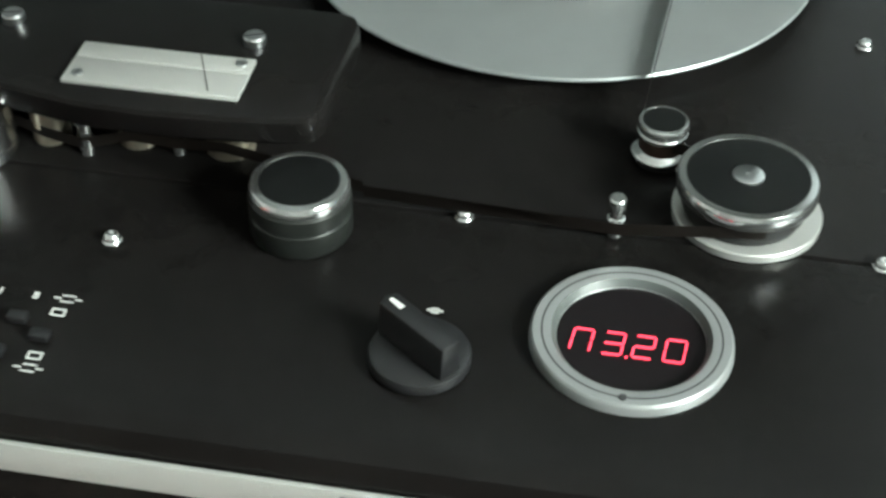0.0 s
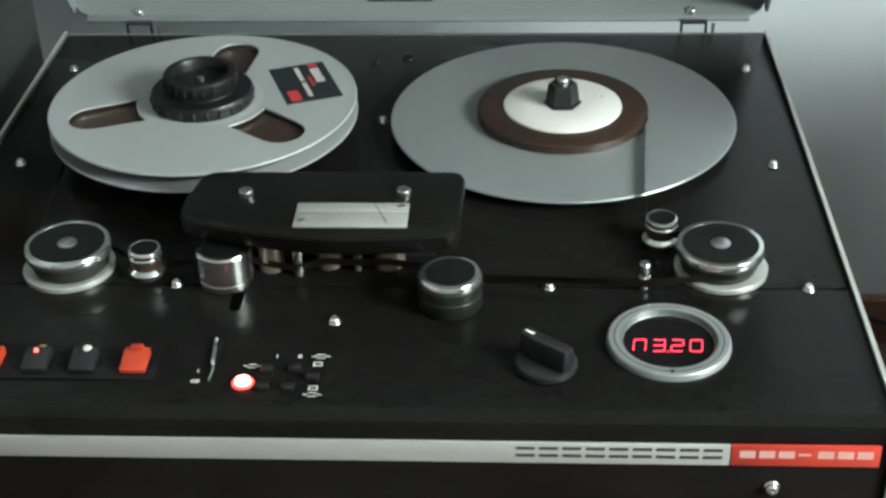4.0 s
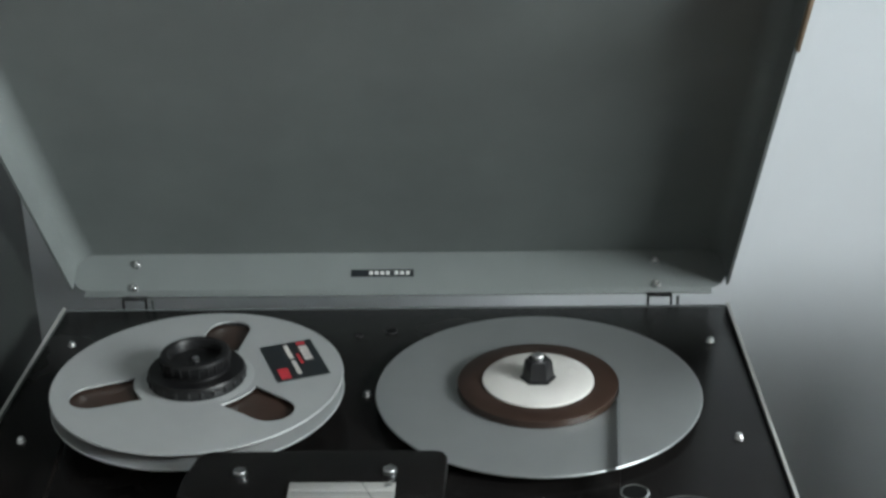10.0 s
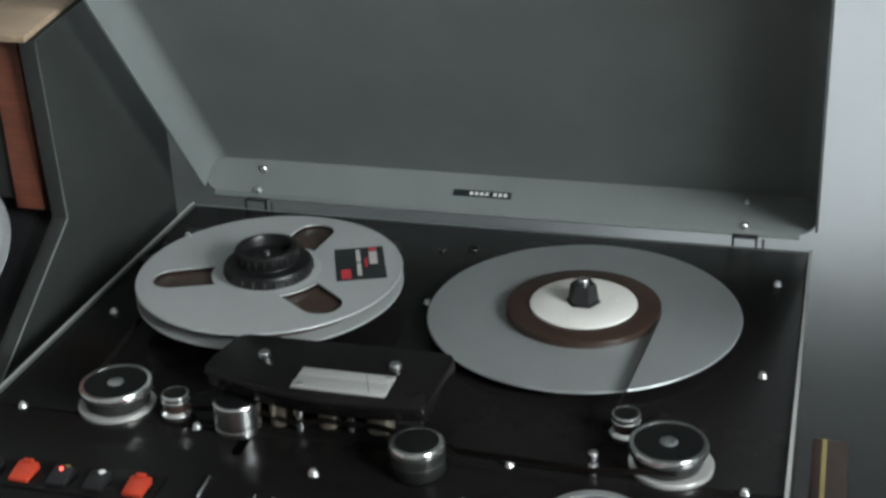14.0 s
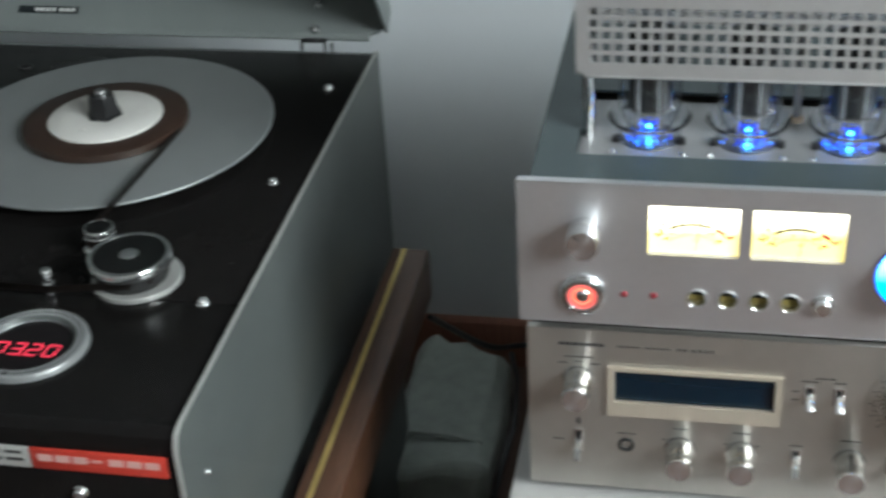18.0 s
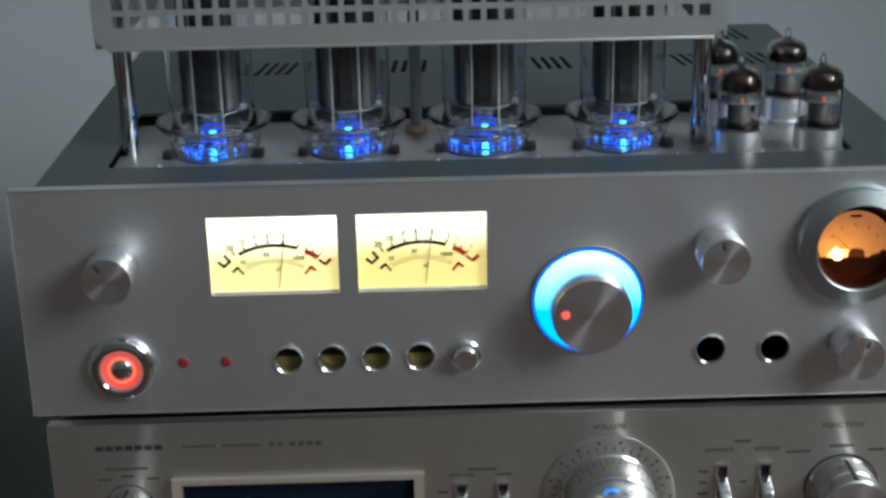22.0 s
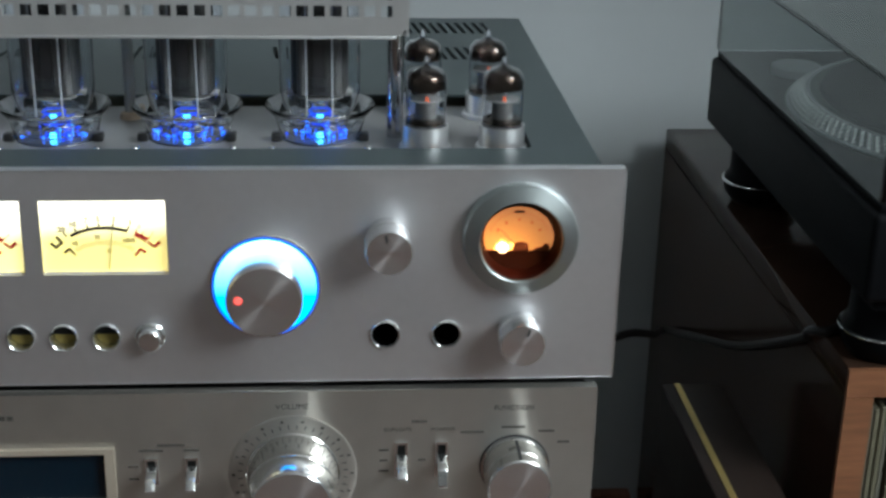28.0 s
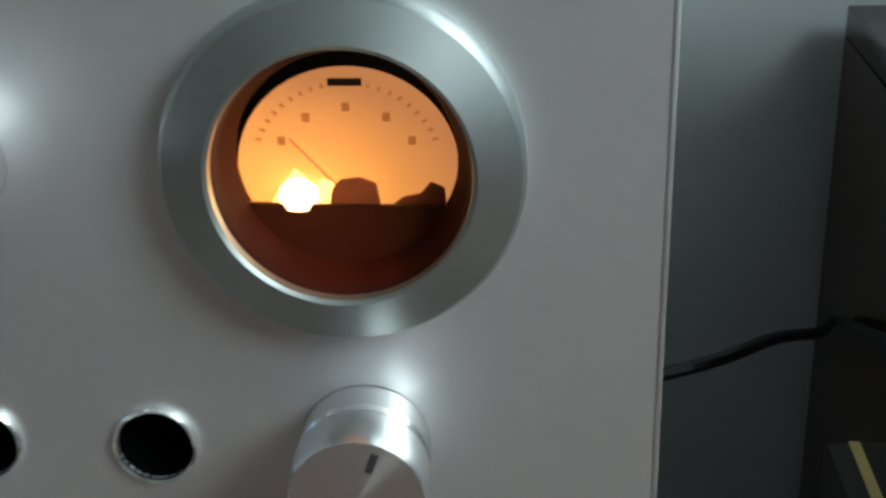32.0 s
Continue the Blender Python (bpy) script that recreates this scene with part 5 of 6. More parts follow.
def power_tube(x, y):
    """A large power tube in a clear flared socket collar, with a blue lamp under it."""
    t = part("power_tube", lathe([(0.0145, PZ + 0.010), (0.0195, PZ + 0.018), (0.0212, PZ + 0.027), (0.0212, PZ + 0.085), (0.018, PZ + 0.097), (0.008, PZ + 0.104), (0, PZ + 0.1055), (0, PZ + 0.1047), (0.0075, PZ + 0.1032), (0.0173, PZ + 0.0965), (0.0204, PZ + 0.0848), (0.0204, PZ + 0.0272), (0.0188, PZ + 0.0186), (0.0138, PZ + 0.0106)], (x, y, 0), n=40, closed=True), TUBEGLASS, va, "large clear glass power tube")
    t.visible_shadow = False
    c = part("socket_collar", lathe([(0.0212, PZ + 0.0004), (0.0226, PZ + 0.006), (0.0240, PZ + 0.012), (0.0278, PZ + 0.0158), (0.0288, PZ + 0.0172), (0.0284, PZ + 0.0182), (0.0262, PZ + 0.0176), (0.0228, PZ + 0.0146), (0.0220, PZ + 0.0115), (0.0209, PZ + 0.0060), (0.0198, PZ + 0.0004)], (x, y, 0), n=40, closed=True), TUBEGLASS, t, "clear flared glass collar")
    c.visible_shadow = False
    an = part("anode", extrude([(x + 0.0150 * math.cos(radians(q)), y + 0.0105 * math.sin(radians(q))) for q in range(0, 360, 15)], PZ + 0.0245, PZ + 0.083), TUBEDARK, t, "dark grey anode")
    for dx in (-0.0094, 0.0088):
        part("anode_column", extrude([(x + dx + 0.0022 * math.cos(radians(q)), y - 0.0092 + 0.0022 * math.sin(radians(q))) for q in range(0, 360, 30)], PZ + 0.0250, PZ + 0.082), TUBEPLATE, an, "pale upright column at the anode's front")
    part("anode_slot", box(x - 0.0032, x + 0.0026, y - 0.0116, y - 0.0102, PZ + 0.027, PZ + 0.081), TUBESLOT, an, "dark slot of the anode")
    for dx in (-0.0068, 0.0064):
        part("support_rod", tube([(x + dx, y - 0.0142, PZ + 0.014), (x + dx, y - 0.0142, PZ + 0.088)], 0.0006, 6), ALU, t)
    part("mica_disc", lathe([(0, PZ + 0.0225), (0.0135, PZ + 0.0225), (0.0135, PZ + 0.0232), (0, PZ + 0.0232)], (x, y, 0), n=12), MICA, t)
    for dx in (-0.0158, 0.0142):
        part("mica_tab", box(x + dx - 0.0026, x + dx + 0.0026, y - 0.004, y + 0.003, PZ + 0.0228, PZ + 0.0262, 0.0008), MICA, t)
    part("getter_ring", lathe([(0.0036, PZ + 0.0205), (0.0050, PZ + 0.0205), (0.0050, PZ + 0.0216), (0.0036, PZ + 0.0216)], (x, y - 0.009, 0), n=20, closed=True), CHROME, t)
    for r, z in ((0.0172, 0.0050), (0.0178, 0.0095), (0.0150, 0.0140)):
        ring = part("glass_ring", lathe([(r, PZ + z - 0.0012), (r + 0.0013, PZ + z), (r, PZ + z + 0.0012), (r - 0.0013, PZ + z)], (x, y, 0), n=28, closed=True), TUBEGLASS, t)
        ring.visible_shadow = False
    part("stem", lathe([(0.0062, PZ + 0.004), (0.0050, PZ + 0.013), (0.0040, PZ + 0.021)], (x, y, 0), n=16), TUBEGLASS, t)
    part("socket_base", lathe([(0.0200, PZ + 0.0003), (0.0198, PZ + 0.0014), (0.0150, PZ + 0.0020), (0.0060, PZ + 0.0012), (0, PZ + 0.0012)], (x, y, 0), n=32), SOCKET, t, "dark ceramic socket base")
    part("blue_lamp", lathe([(0, PZ + 0.0062), (0.0014, PZ + 0.0056), (0.0018, PZ + 0.0030), (0.0014, PZ + 0.0022)], (x, y - 0.010, 0), n=14), BLUELED, t, "glowing blue lamp")
    part("blue_lamp_top", lathe([(0, PZ + 0.0136), (0.0016, PZ + 0.0132), (0.0019, PZ + 0.0120), (0.0014, PZ + 0.0106), (0, PZ + 0.0102)], (x, y - 0.006, 0), n=16), BLUELED, t)
    # Rings and beads glow themselves, in place of blue glints in the glass.
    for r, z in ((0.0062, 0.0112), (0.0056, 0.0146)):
        part("glint_ring", lathe([(r, PZ + z - 0.0004), (r + 0.0005, PZ + z), (r, PZ + z + 0.0004), (r - 0.0005, PZ + z)], (x, y - 0.003, 0), n=24, closed=True), BLUEDEEP, t, "ring glowing for blue light caught in the glass")
    rng = random.Random(int(x * 1000))
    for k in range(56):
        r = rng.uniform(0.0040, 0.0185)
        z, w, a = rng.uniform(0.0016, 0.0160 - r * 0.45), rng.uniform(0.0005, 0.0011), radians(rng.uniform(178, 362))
        part("glint_bead", lathe([(0, PZ + z), (w, PZ + z - 0.0004), (w, PZ + z - 0.0011), (w * 0.22, PZ + z - 0.0015), (w * 0.22, PZ + 0.0005)], (x + r * math.cos(a), y + r * math.sin(a), 0), n=6), rng.choice((BLUEGLINT, BLUEGLINT, BLUEDEEP, BLUEDEEP, BLUEDEEP, BLUECYAN, TUBEGLASS, TUBEGLASS)), t)
    for sx in (-1, 1):
        part("clip", box(x + sx * 0.0225 - 0.0028, x + sx * 0.0225 + 0.0028, y - 0.0115, y - 0.0045, PZ + 0.0003, PZ + 0.0045, 0.001), BLACK, t)


for x in (0.5000, 0.5672, 0.6352, 0.7040):
    power_tube(x, 0.0880)
    for sx in (-1, 1):
        screw(va, x + sx * 0.0245, 0.0635, PZ, None, 0.5)


def small_tube(x, y):
    t = part("signal_tube", lathe([(0.0098, PZ + 0.0124), (0.0103, PZ + 0.0142), (0.0104, PZ + 0.0362), (0.0098, PZ + 0.0396), (0.0080, PZ + 0.0418), (0.0046, PZ + 0.0432), (0.0018, PZ + 0.0442), (0.0012, PZ + 0.0484), (0, PZ + 0.0496), (0, PZ + 0.0488), (0.0008, PZ + 0.0478), (0.0013, PZ + 0.0438), (0.0042, PZ + 0.0427), (0.0075, PZ + 0.0413), (0.0093, PZ + 0.0393), (0.0099, PZ + 0.0360), (0.0097, PZ + 0.0143), (0.0093, PZ + 0.0126)], (x, y, 0), n=32, closed=True), TUBEGLASS, va, "small glass signal tube with brown mirrored top")
    t.visible_shadow = False
    part("getter_flash", lathe([(0.0097, PZ + 0.0325), (0.0097, PZ + 0.0358), (0.0091, PZ + 0.0391), (0.0073, PZ + 0.0410), (0.0040, PZ + 0.0423), (0.0010, PZ + 0.0434)], (x, y, 0), n=32), GETTER, t, "brown mirrored getter")
    part("shield_base", lathe([(0.0106, PZ + 0.0133), (0.0116, PZ + 0.0133), (0.0118, PZ + 0.0124), (0.0118, PZ + 0.0027), (0.0134, PZ + 0.0021), (0.0136, PZ + 0.0003), (0.0106, PZ + 0.0003)], (x, y, 0), n=36, closed=True), CHAMFER, t, "satin aluminium tube base ring")
    part("anode", lathe([(0, PZ + 0.0260), (0.0052, PZ + 0.0260), (0.0056, PZ + 0.0254), (0.0056, PZ + 0.0168), (0, PZ + 0.0168)], (x, y, 0), n=12), TUBEPLATE, t)
    part("mica_disc", lathe([(0, PZ + 0.0264), (0.0090, PZ + 0.0264), (0.0090, PZ + 0.0268), (0, PZ + 0.0268)], (x, y, 0), n=20), MICA, t)
    part("lower_rim", lathe([(0.0098, PZ + 0.0145), (0.0100, PZ + 0.0165), (0.0090, PZ + 0.0168), (0, PZ + 0.0165)], (x, y, 0), n=24), GETTER, t)
    part("heater", tube([(x - 0.0006, y - 0.0058, PZ + 0.0266), (x - 0.0003, y - 0.0056, PZ + 0.0290), (x + 0.0003, y - 0.0056, PZ + 0.0290), (x + 0.0006, y - 0.0058, PZ + 0.0266)], 0.00035, 6), HEATER, t, "glowing orange heater")


for x, y in ((0.7580, 0.0650), (0.7975, 0.0650), (0.7600, 0.1260), (0.7960, 0.1260)):
    small_tube(x, y)
# perforated cage over the power tubes
CX0, CX1, CY0, CY1, CZ0, CZ1 = 0.4515, 0.7485, 0.0560, 0.1480, 0.9640, 1.0230
PITCH, HS = 0.0083, 0.0056
cage = part("cage", sheet(rounded(CX0, CX1, CZ0, CZ1, 0.009), [rect(CX0 + 0.0092 + PITCH * i, CX0 + 0.0092 + PITCH * i + HS, CZ0 + 0.0100 + PITCH * j, CZ0 + 0.0100 + PITCH * j + HS) for i in range(34) for j in range(5)], CY0, CY0 + 0.0014, "y"), MESHMETAL, va, "perforated satin metal tube cage")
part("cage_top", sheet(rect(CX0 + 0.001, CX1 - 0.001, CY0 + 0.0016, CY1 - 0.0016), [rect(CX0 + 0.0092 + PITCH * i, CX0 + 0.0092 + PITCH * i + HS, CY0 + 0.0080 + PITCH * j, CY0 + 0.0080 + PITCH * j + HS) for i in range(34) for j in range(9)], CZ1 - 0.0014, CZ1), MESHMETAL, cage)
part("cage_back", sheet(rect(CX0, CX1, CZ0, CZ1), [rect(CX0 + 0.0092 + PITCH * i, CX0 + 0.0092 + PITCH * i + HS, CZ0 + 0.0100 + PITCH * j, CZ0 + 0.0100 + PITCH * j + HS) for i in range(34) for j in range(5)], CY1 - 0.0014, CY1, "y"), MESHMETAL, cage)
for x in (CX0, CX1 - 0.0014):
    part("cage_side", sheet(rect(CY0 + 0.0016, CY1 - 0.0016, CZ0, CZ1 - 0.0016), [rect(CY0 + 0.0105 + PITCH * i, CY0 + 0.0105 + PITCH * i + HS, CZ0 + 0.0100 + PITCH * j, CZ0 + 0.0100 + PITCH * j + HS) for i in range(8) for j in range(5)], x, x + 0.0014, "x"), MESHMETAL, cage)
part("cage_rim", join(box(CX0 + 0.006, CX1 - 0.006, CY0 - 0.0006, CY0 + 0.0080, CZ0 - 0.0010, CZ0 + 0.0004, 0.0004), box(CX0, CX0 + 0.008, CY0 + 0.008, CY1, CZ0 - 0.0010, CZ0 + 0.0004), box(CX1 - 0.008, CX1, CY0 + 0.008, CY1, CZ0 - 0.0010, CZ0 + 0.0004)), MESHMETAL, cage)
for x in (0.4575, 0.7435):
    for y in (0.0880,):
        part("cage_post", lathe([(0.0046, PZ), (0.0046, CZ1 + 0.002), (0.0062, CZ1 + 0.003), (0.0070, CZ1 + 0.007), (0.0056, CZ1 + 0.013), (0, CZ1 + 0.014)], (x, y, 0), n=24), MIRROR, va, "chrome cage post")
part("blue_cable_grommet", lathe([(0.006, PZ + 0.0002), (0.0055, PZ + 0.003), (0.0030, PZ + 0.004)], (0.6010, 0.122, 0), n=20), TANBOARD, va)
part("wire_sleeve", tube([(0.6010, 0.122, PZ), (0.6012, 0.122, PZ + 0.03), (0.6006, 0.122, PZ + 0.075)], 0.0030, 10), SLEEVE, va)

# ---- integrated amplifier ----
PX0, PX1, PY, PB, PT = 0.4232, 0.8432, -0.0008, 0.6575, 0.7980
ia = thing("integrated_amplifier", (0.633, 0.18, 0.648), "silver brushed-metal stereo amplifier with many knobs, under the valve amplifier", "amplifier")
part("faceplate", sheet(rounded(PX0, PX1, PB, PT, 0.001, 2), [rect(0.4845, 0.5955, 0.7385, 0.7660)], PY, PY + 0.006, "y"), PIFACE, ia, "brushed aluminium faceplate")
part("case", box(PX0 + 0.004, PX1 - 0.004, PY + 0.0062, 0.355, 0.6590, 0.7965, 0.002), BLACK, ia, "black steel case")
for x in (0.455, 0.812):
    for y in (0.035, 0.32):
        part("foot", lathe([(0, 0.6589), (0.017, 0.6589), (0.018, 0.6485), (0, 0.6480)], (x, y, 0), n=24), RUBBER, ia)
part("display_frame", sheet(rect(0.4798, 0.6002, 0.7265, 0.7688), [rect(0.4846, 0.5954, 0.7386, 0.7659)], PY - 0.0030, PY - 0.0002, "y"), CREAM, ia, "beige display surround")
part("display_window", box(0.4848, 0.5952, PY + 0.0010, PY + 0.0022, 0.7388, 0.7657), BLUEGLASS, ia, "dark blue power display window")


def pi_knob(x, z, r, d, mark=True):
    k = part("knob", lathe([(r * 0.955, d - 0.0006), (r * 0.93, d), (0, d)], (x, PY, z), "-y", 48), KNOB, ia, "turned aluminium knob")
    part("knob_mantle", lathe([(r * 1.06, 0.0), (r * 1.06, 0.0010), (r, 0.0014), (r * 0.99, d * 0.62), (r * 0.965, d * 0.635), (r * 0.965, d * 0.66), (r * 0.985, d * 0.675), (r * 0.98, d - 0.001), (r * 0.955, d - 0.0006)], (x, PY, z), "-y", 48), MANTLE, k, "polished side of the knob")
    part("shadow_ring", lathe([(r * 1.10, 0.0002), (r * 1.06, 0.0003)], (x, PY, z), "-y", 40), DARKINK, k)
    if mark:
        part("pointer", box(x - 0.0007, x + 0.0007, PY - d * 0.96, PY - 0.004, z + r * 0.99, z + r * 1.01), DARKINK, k)
    return k


pi_knob(0.4590, 0.7550, 0.0102, 0.0260)
pi_knob(0.8022, 0.7535, 0.0165, 0.0240)
for x in (0.5320, 0.5750, 0.6500, 0.7300, 0.7685, 0.8075):
    pi_knob(x, 0.6985, 0.0098, 0.0250)
fx, fz = 0.6890, 0.7520
part("volume_scale", lathe([(0.0325, 0.0), (0.0325, 0.0010), (0.0315, 0.0014), (0.0220, 0.0014)], (fx, PY, fz), "-y", 72), PIFACE, ia, "engraved volume scale disc")
part("scale_ticks", join(*[extrude([(fx + r * math.cos(radians(a + s)), fz + r * math.sin(radians(a + s))) for r, s in ((0.0255, -0.5), (0.0255, 0.5), (0.0280, 0.5), (0.0280, -0.5))], PY - 0.0017, PY - 0.0014, "y") for a in range(-50, 231, 9)]), DARKINK, ia)
part("scale_bars", join(*[box(fx + 0.0300 * math.cos(radians(a)) - 0.0008, fx + 0.0300 * math.cos(radians(a)) + 0.0008, PY - 0.0017, PY - 0.0014, fz + 0.0300 * math.sin(radians(a)) - 0.0006, fz + 0.0300 * math.sin(radians(a)) + 0.0006) for a in range(-40, 221, 20)]), GREYINK, ia)
vk = part("volume_knob", lathe([(0.0200, 0.0347), (0.0194, 0.0352), (0, 0.0352)], (fx, PY, fz), "-y", 72), KNOB, ia, "large turned aluminium volume knob")
part("knob_mantle", lathe([(0.0238, 0.0014), (0.0238, 0.0022), (0.0230, 0.0028), (0.0226, 0.0212), (0.0221, 0.0216), (0.0221, 0.0228), (0.0226, 0.0232), (0.0225, 0.0266), (0.0204, 0.0340), (0.0200, 0.0347)], (fx, PY, fz), "-y", 72), MANTLE, vk, "polished side of the knob")


def lever(x, z, h=0.0150, drop=0.0):
    """A chrome lever that hangs out of its slotted frame."""
    g = part("lever_switch", sheet(rect(x - 0.0034, x + 0.0034, z - h / 2, z + h / 2), [rect(x - 0.0021, x + 0.0021, z - h / 2 + 0.0014, z + h / 2 - 0.0014)], PY - 0.0012, PY, "y"), CHROME, ia, "chrome lever switch")
    part("slot", box(x - 0.0021, x + 0.0021, PY - 0.0003, PY - 0.0001, z - h / 2 + 0.0014, z + h / 2 - 0.0014), FELT, g)
    part("lever", extrude([(PY - 0.0002, z + 0.0028), (PY - 0.0105, z - 0.0008), (PY - 0.0138, z - 0.0040 - drop), (PY - 0.0130, z - 0.0054 - drop), (PY - 0.0095, z - 0.0046 - drop * 0.7), (PY - 0.0002, z - 0.0012)], x - 0.0025, x + 0.0025, "x", bevel=0.0006), CHROME, g)


for x in (0.6182, 0.6382):
    lever(x, 0.7545)
lever(0.7440, 0.7585, 0.0200)
lever(0.7645, 0.7585, 0.0200, 0.0045)
lever(0.6130, 0.6985, 0.0150, 0.0045)
for x in (0.6790, 0.6992):
    lever(x, 0.6985)
lever(0.4590, 0.7000, 0.0210, 0.0050)
part("power_lamp", box(0.4578, 0.4602, PY - 0.0004, PY, 0.7150, 0.7205), DARKINK, ia, "unlit dark power lamp")
jk = part("phones_jack", lathe([(0.0058, 0.0), (0.0058, 0.0012), (0.0050, 0.0016), (0.0038, 0.0010), (0.0036, -0.004)], (0.4937, PY, 0.6989), "-y", 28), RUBBER, ia, "dark headphone socket")
part("dark_bore", lathe([(0.0036, -0.0003), (0, -0.0003)], (0.4937, PY, 0.6989), "-y", 20), FELT, jk)
part("volume_word", text("VOLUME", 0.0042, 0.6890, PY - 0.0002, 0.7895), GREYINK, ia)
part("function_word", text("FUNCTION", 0.0040, 0.8010, PY - 0.0002, 0.7870), GREYINK, ia)
part("duplicate_word", text("DUPLICATE", 0.0027, 0.7420, PY - 0.0002, 0.7755), GREYINK, ia)
part("monitor_word", text("MONITOR", 0.0027, 0.7650, PY - 0.0002, 0.7755), GREYINK, ia)
bars([(0.4452 + 0.0046 * k, 0.4490 + 0.0046 * k, 0.7842, 0.7868) for k in range(7)], PY, DARKINK, ia, "plain_bar")
bars([(0.4860, 0.5020, 0.7848, 0.7862), (0.5045, 0.5230, 0.7848, 0.7862), (0.5270, 0.5300, 0.7843, 0.7867), (0.5310, 0.5340, 0.7843, 0.7867), (0.5365, 0.5400, 0.7843, 0.7867), (0.5410, 0.5440, 0.7843, 0.7867), (0.5450, 0.5480, 0.7843, 0.7867), (0.5490, 0.5520, 0.7843, 0.7867)], PY, GREYINK, ia, "plain_bar")
small = []
for x, z, w in ((0.4590, 0.7745, 0.020), (0.4480, 0.7690, 0.006), (0.4590, 0.7705, 0.006), (0.4710, 0.7690, 0.006), (0.4937, 0.7090, 0.012), (0.5320, 0.7165, 0.010), (0.5750, 0.7165, 0.012), (0.6500, 0.7165, 0.014), (0.7300, 0.7170, 0.012), (0.7300, 0.7135, 0.018), (0.7880, 0.7185, 0.034), (0.7685, 0.7140, 0.014), (0.8075, 0.7140, 0.014), (0.6182, 0.7660, 0.012), (0.6382, 0.7660, 0.008), (0.6282, 0.7690, 0.014), (0.6090, 0.7570, 0.005), (0.6090, 0.7500, 0.005), (0.6130, 0.7090, 0.008), (0.7530, 0.7800, 0.008), (0.7350, 0.7640, 0.005), (0.7350, 0.7580, 0.004), (0.7350, 0.7520, 0.005), (0.7545, 0.7580, 0.004), (0.7800, 0.7735, 0.012), (0.8010, 0.7760, 0.012), (0.8180, 0.7735, 0.008), (0.8270, 0.7670, 0.006), (0.4445, 0.7000, 0.008), (0.5210, 0.7060, 0.003), (0.5640, 0.7060, 0.003), (0.5860, 0.7060, 0.003), (0.7880, 0.7080, 0.006), (0.7880, 0.7040, 0.008)):
    small.append((x - w / 2, x + w / 2, z - 0.0006, z + 0.0006))
bars(small, PY, GREYINK, ia, "plain_bar")

# stand and surroundings
st = thing("equipment_stand", (0.635, 0.16, FLOOR_Z), "pale grey topped equipment stand under the amplifiers", "stand")
part("top_shelf", box(0.408, 0.862, -0.032, 0.39, 0.630, 0.648, 0.002), STANDGREY, st)
for x in (0.412, 0.842):
    part("side_board", box(x, x + 0.016, -0.025, 0.385, FLOOR_Z, 0.6295), BLACK, st)
part("back_board", box(0.4285, 0.8415, 0.370, 0.384, FLOOR_Z, 0.6295), BLACK, st)
part("low_shelf", box(0.4285, 0.8415, -0.02, 0.3695, 0.42, 0.436), STANDGREY, st)


def trimmed_board(x, y0, y1, z, low, legs, w0=0.014, w1=0.014, wood=WALNUT):
    """A dark wooden board on edge with a thin brass inlay along its top."""
    g = thing("wooden_board", (x, (y0 + y1) / 2, FLOOR_Z), "dark brown wooden board on edge with a brass inlay strip", "board", group="brass trimmed boards")
    part("board", extrude([(y0, low), (y1, low), (y1, z - 0.004), (y1 - 0.004, z), (y0, z)], x - w0, x + w1, "x", bevel=0.0015), wood, g)
    for a, y in legs:
        part("leg", box(a - 0.004, a + 0.004, y - 0.008, y + 0.008, FLOOR_Z, low + 0.002), BLACK, g, "slim dark leg")
    part("brass_strip", box(x - 0.0042, x + 0.0004, y0 + 0.002, y1 - 0.004, z - 0.0005, z + 0.0006), BRASS, g)


trimmed_board(0.2490, -0.50, 0.3780, 0.6200, 0.562, ((0.238, -0.46), (0.230, 0.10)), 0.014, 0.022)
# The darker wood puts the stand's shadow into this board's colour.
trimmed_board(0.9700, -0.20, 0.3150, 0.6400, FLOOR_Z, (), 0.013, 0.033, BROWN)
# cloth bag on the floor
bag = thing("cloth_bag", (0.255, 0.50, FLOOR_Z), "crumpled grey-green cloth bag lying on the floor", "bag")
bm = box(0.192, 0.318, 0.372, 0.632, FLOOR_Z + 0.001, FLOOR_Z + 0.078, 0.020, 4)
bmesh.ops.subdivide_edges(bm, edges=bm.edges[:], cuts=3, use_grid_fill=True)
for v in bm.verts:
    q = noise.noise(v.co * 14) * 0.010 + noise.noise(v.co * 45) * 0.006
    v.co += Vector((q * 0.8, q, q)) if v.co.z > FLOOR_Z + 0.01 else Vector((q * 0.5, q * 0.5, 0))
part("body", bm, BAGCLOTH, bag)
part("flap", tube([(0.204, 0.43, 0.327), (0.225, 0.435, 0.334), (0.270, 0.432, 0.335), (0.306, 0.434, 0.327)], 0.003, 8), BAGCLOTH, bag)
part("strap", tube([(0.314, 0.61, 0.325), (0.328, 0.56, 0.325), (0.334, 0.49, 0.31), (0.328, 0.43, 0.30), (0.320, 0.38, 0.27)], 0.004, 8), BLACK, bag)


def cable(points, r=0.003, label="black rubber mains cable hanging behind the equipment"):
    pts = [Vector(p) for p in points]
    fine = []
    for i in range(len(pts) - 1):
        a, b, c, d = pts[max(i - 1, 0)], pts[i], pts[i + 1], pts[min(i + 2, len(pts) - 1)]
        for k in range(6):
            t = k / 6
            fine.append(0.5 * ((2 * b) + (c - a) * t + (2 * a - 5 * b + 4 * c - d) * t * t + (3 * b - a - 3 * c + d) * t ** 3))
    fine.append(pts[-1])
    tagged(part("cable", tube(fine, r, 8), BLACK), label, "cable", group="cables")


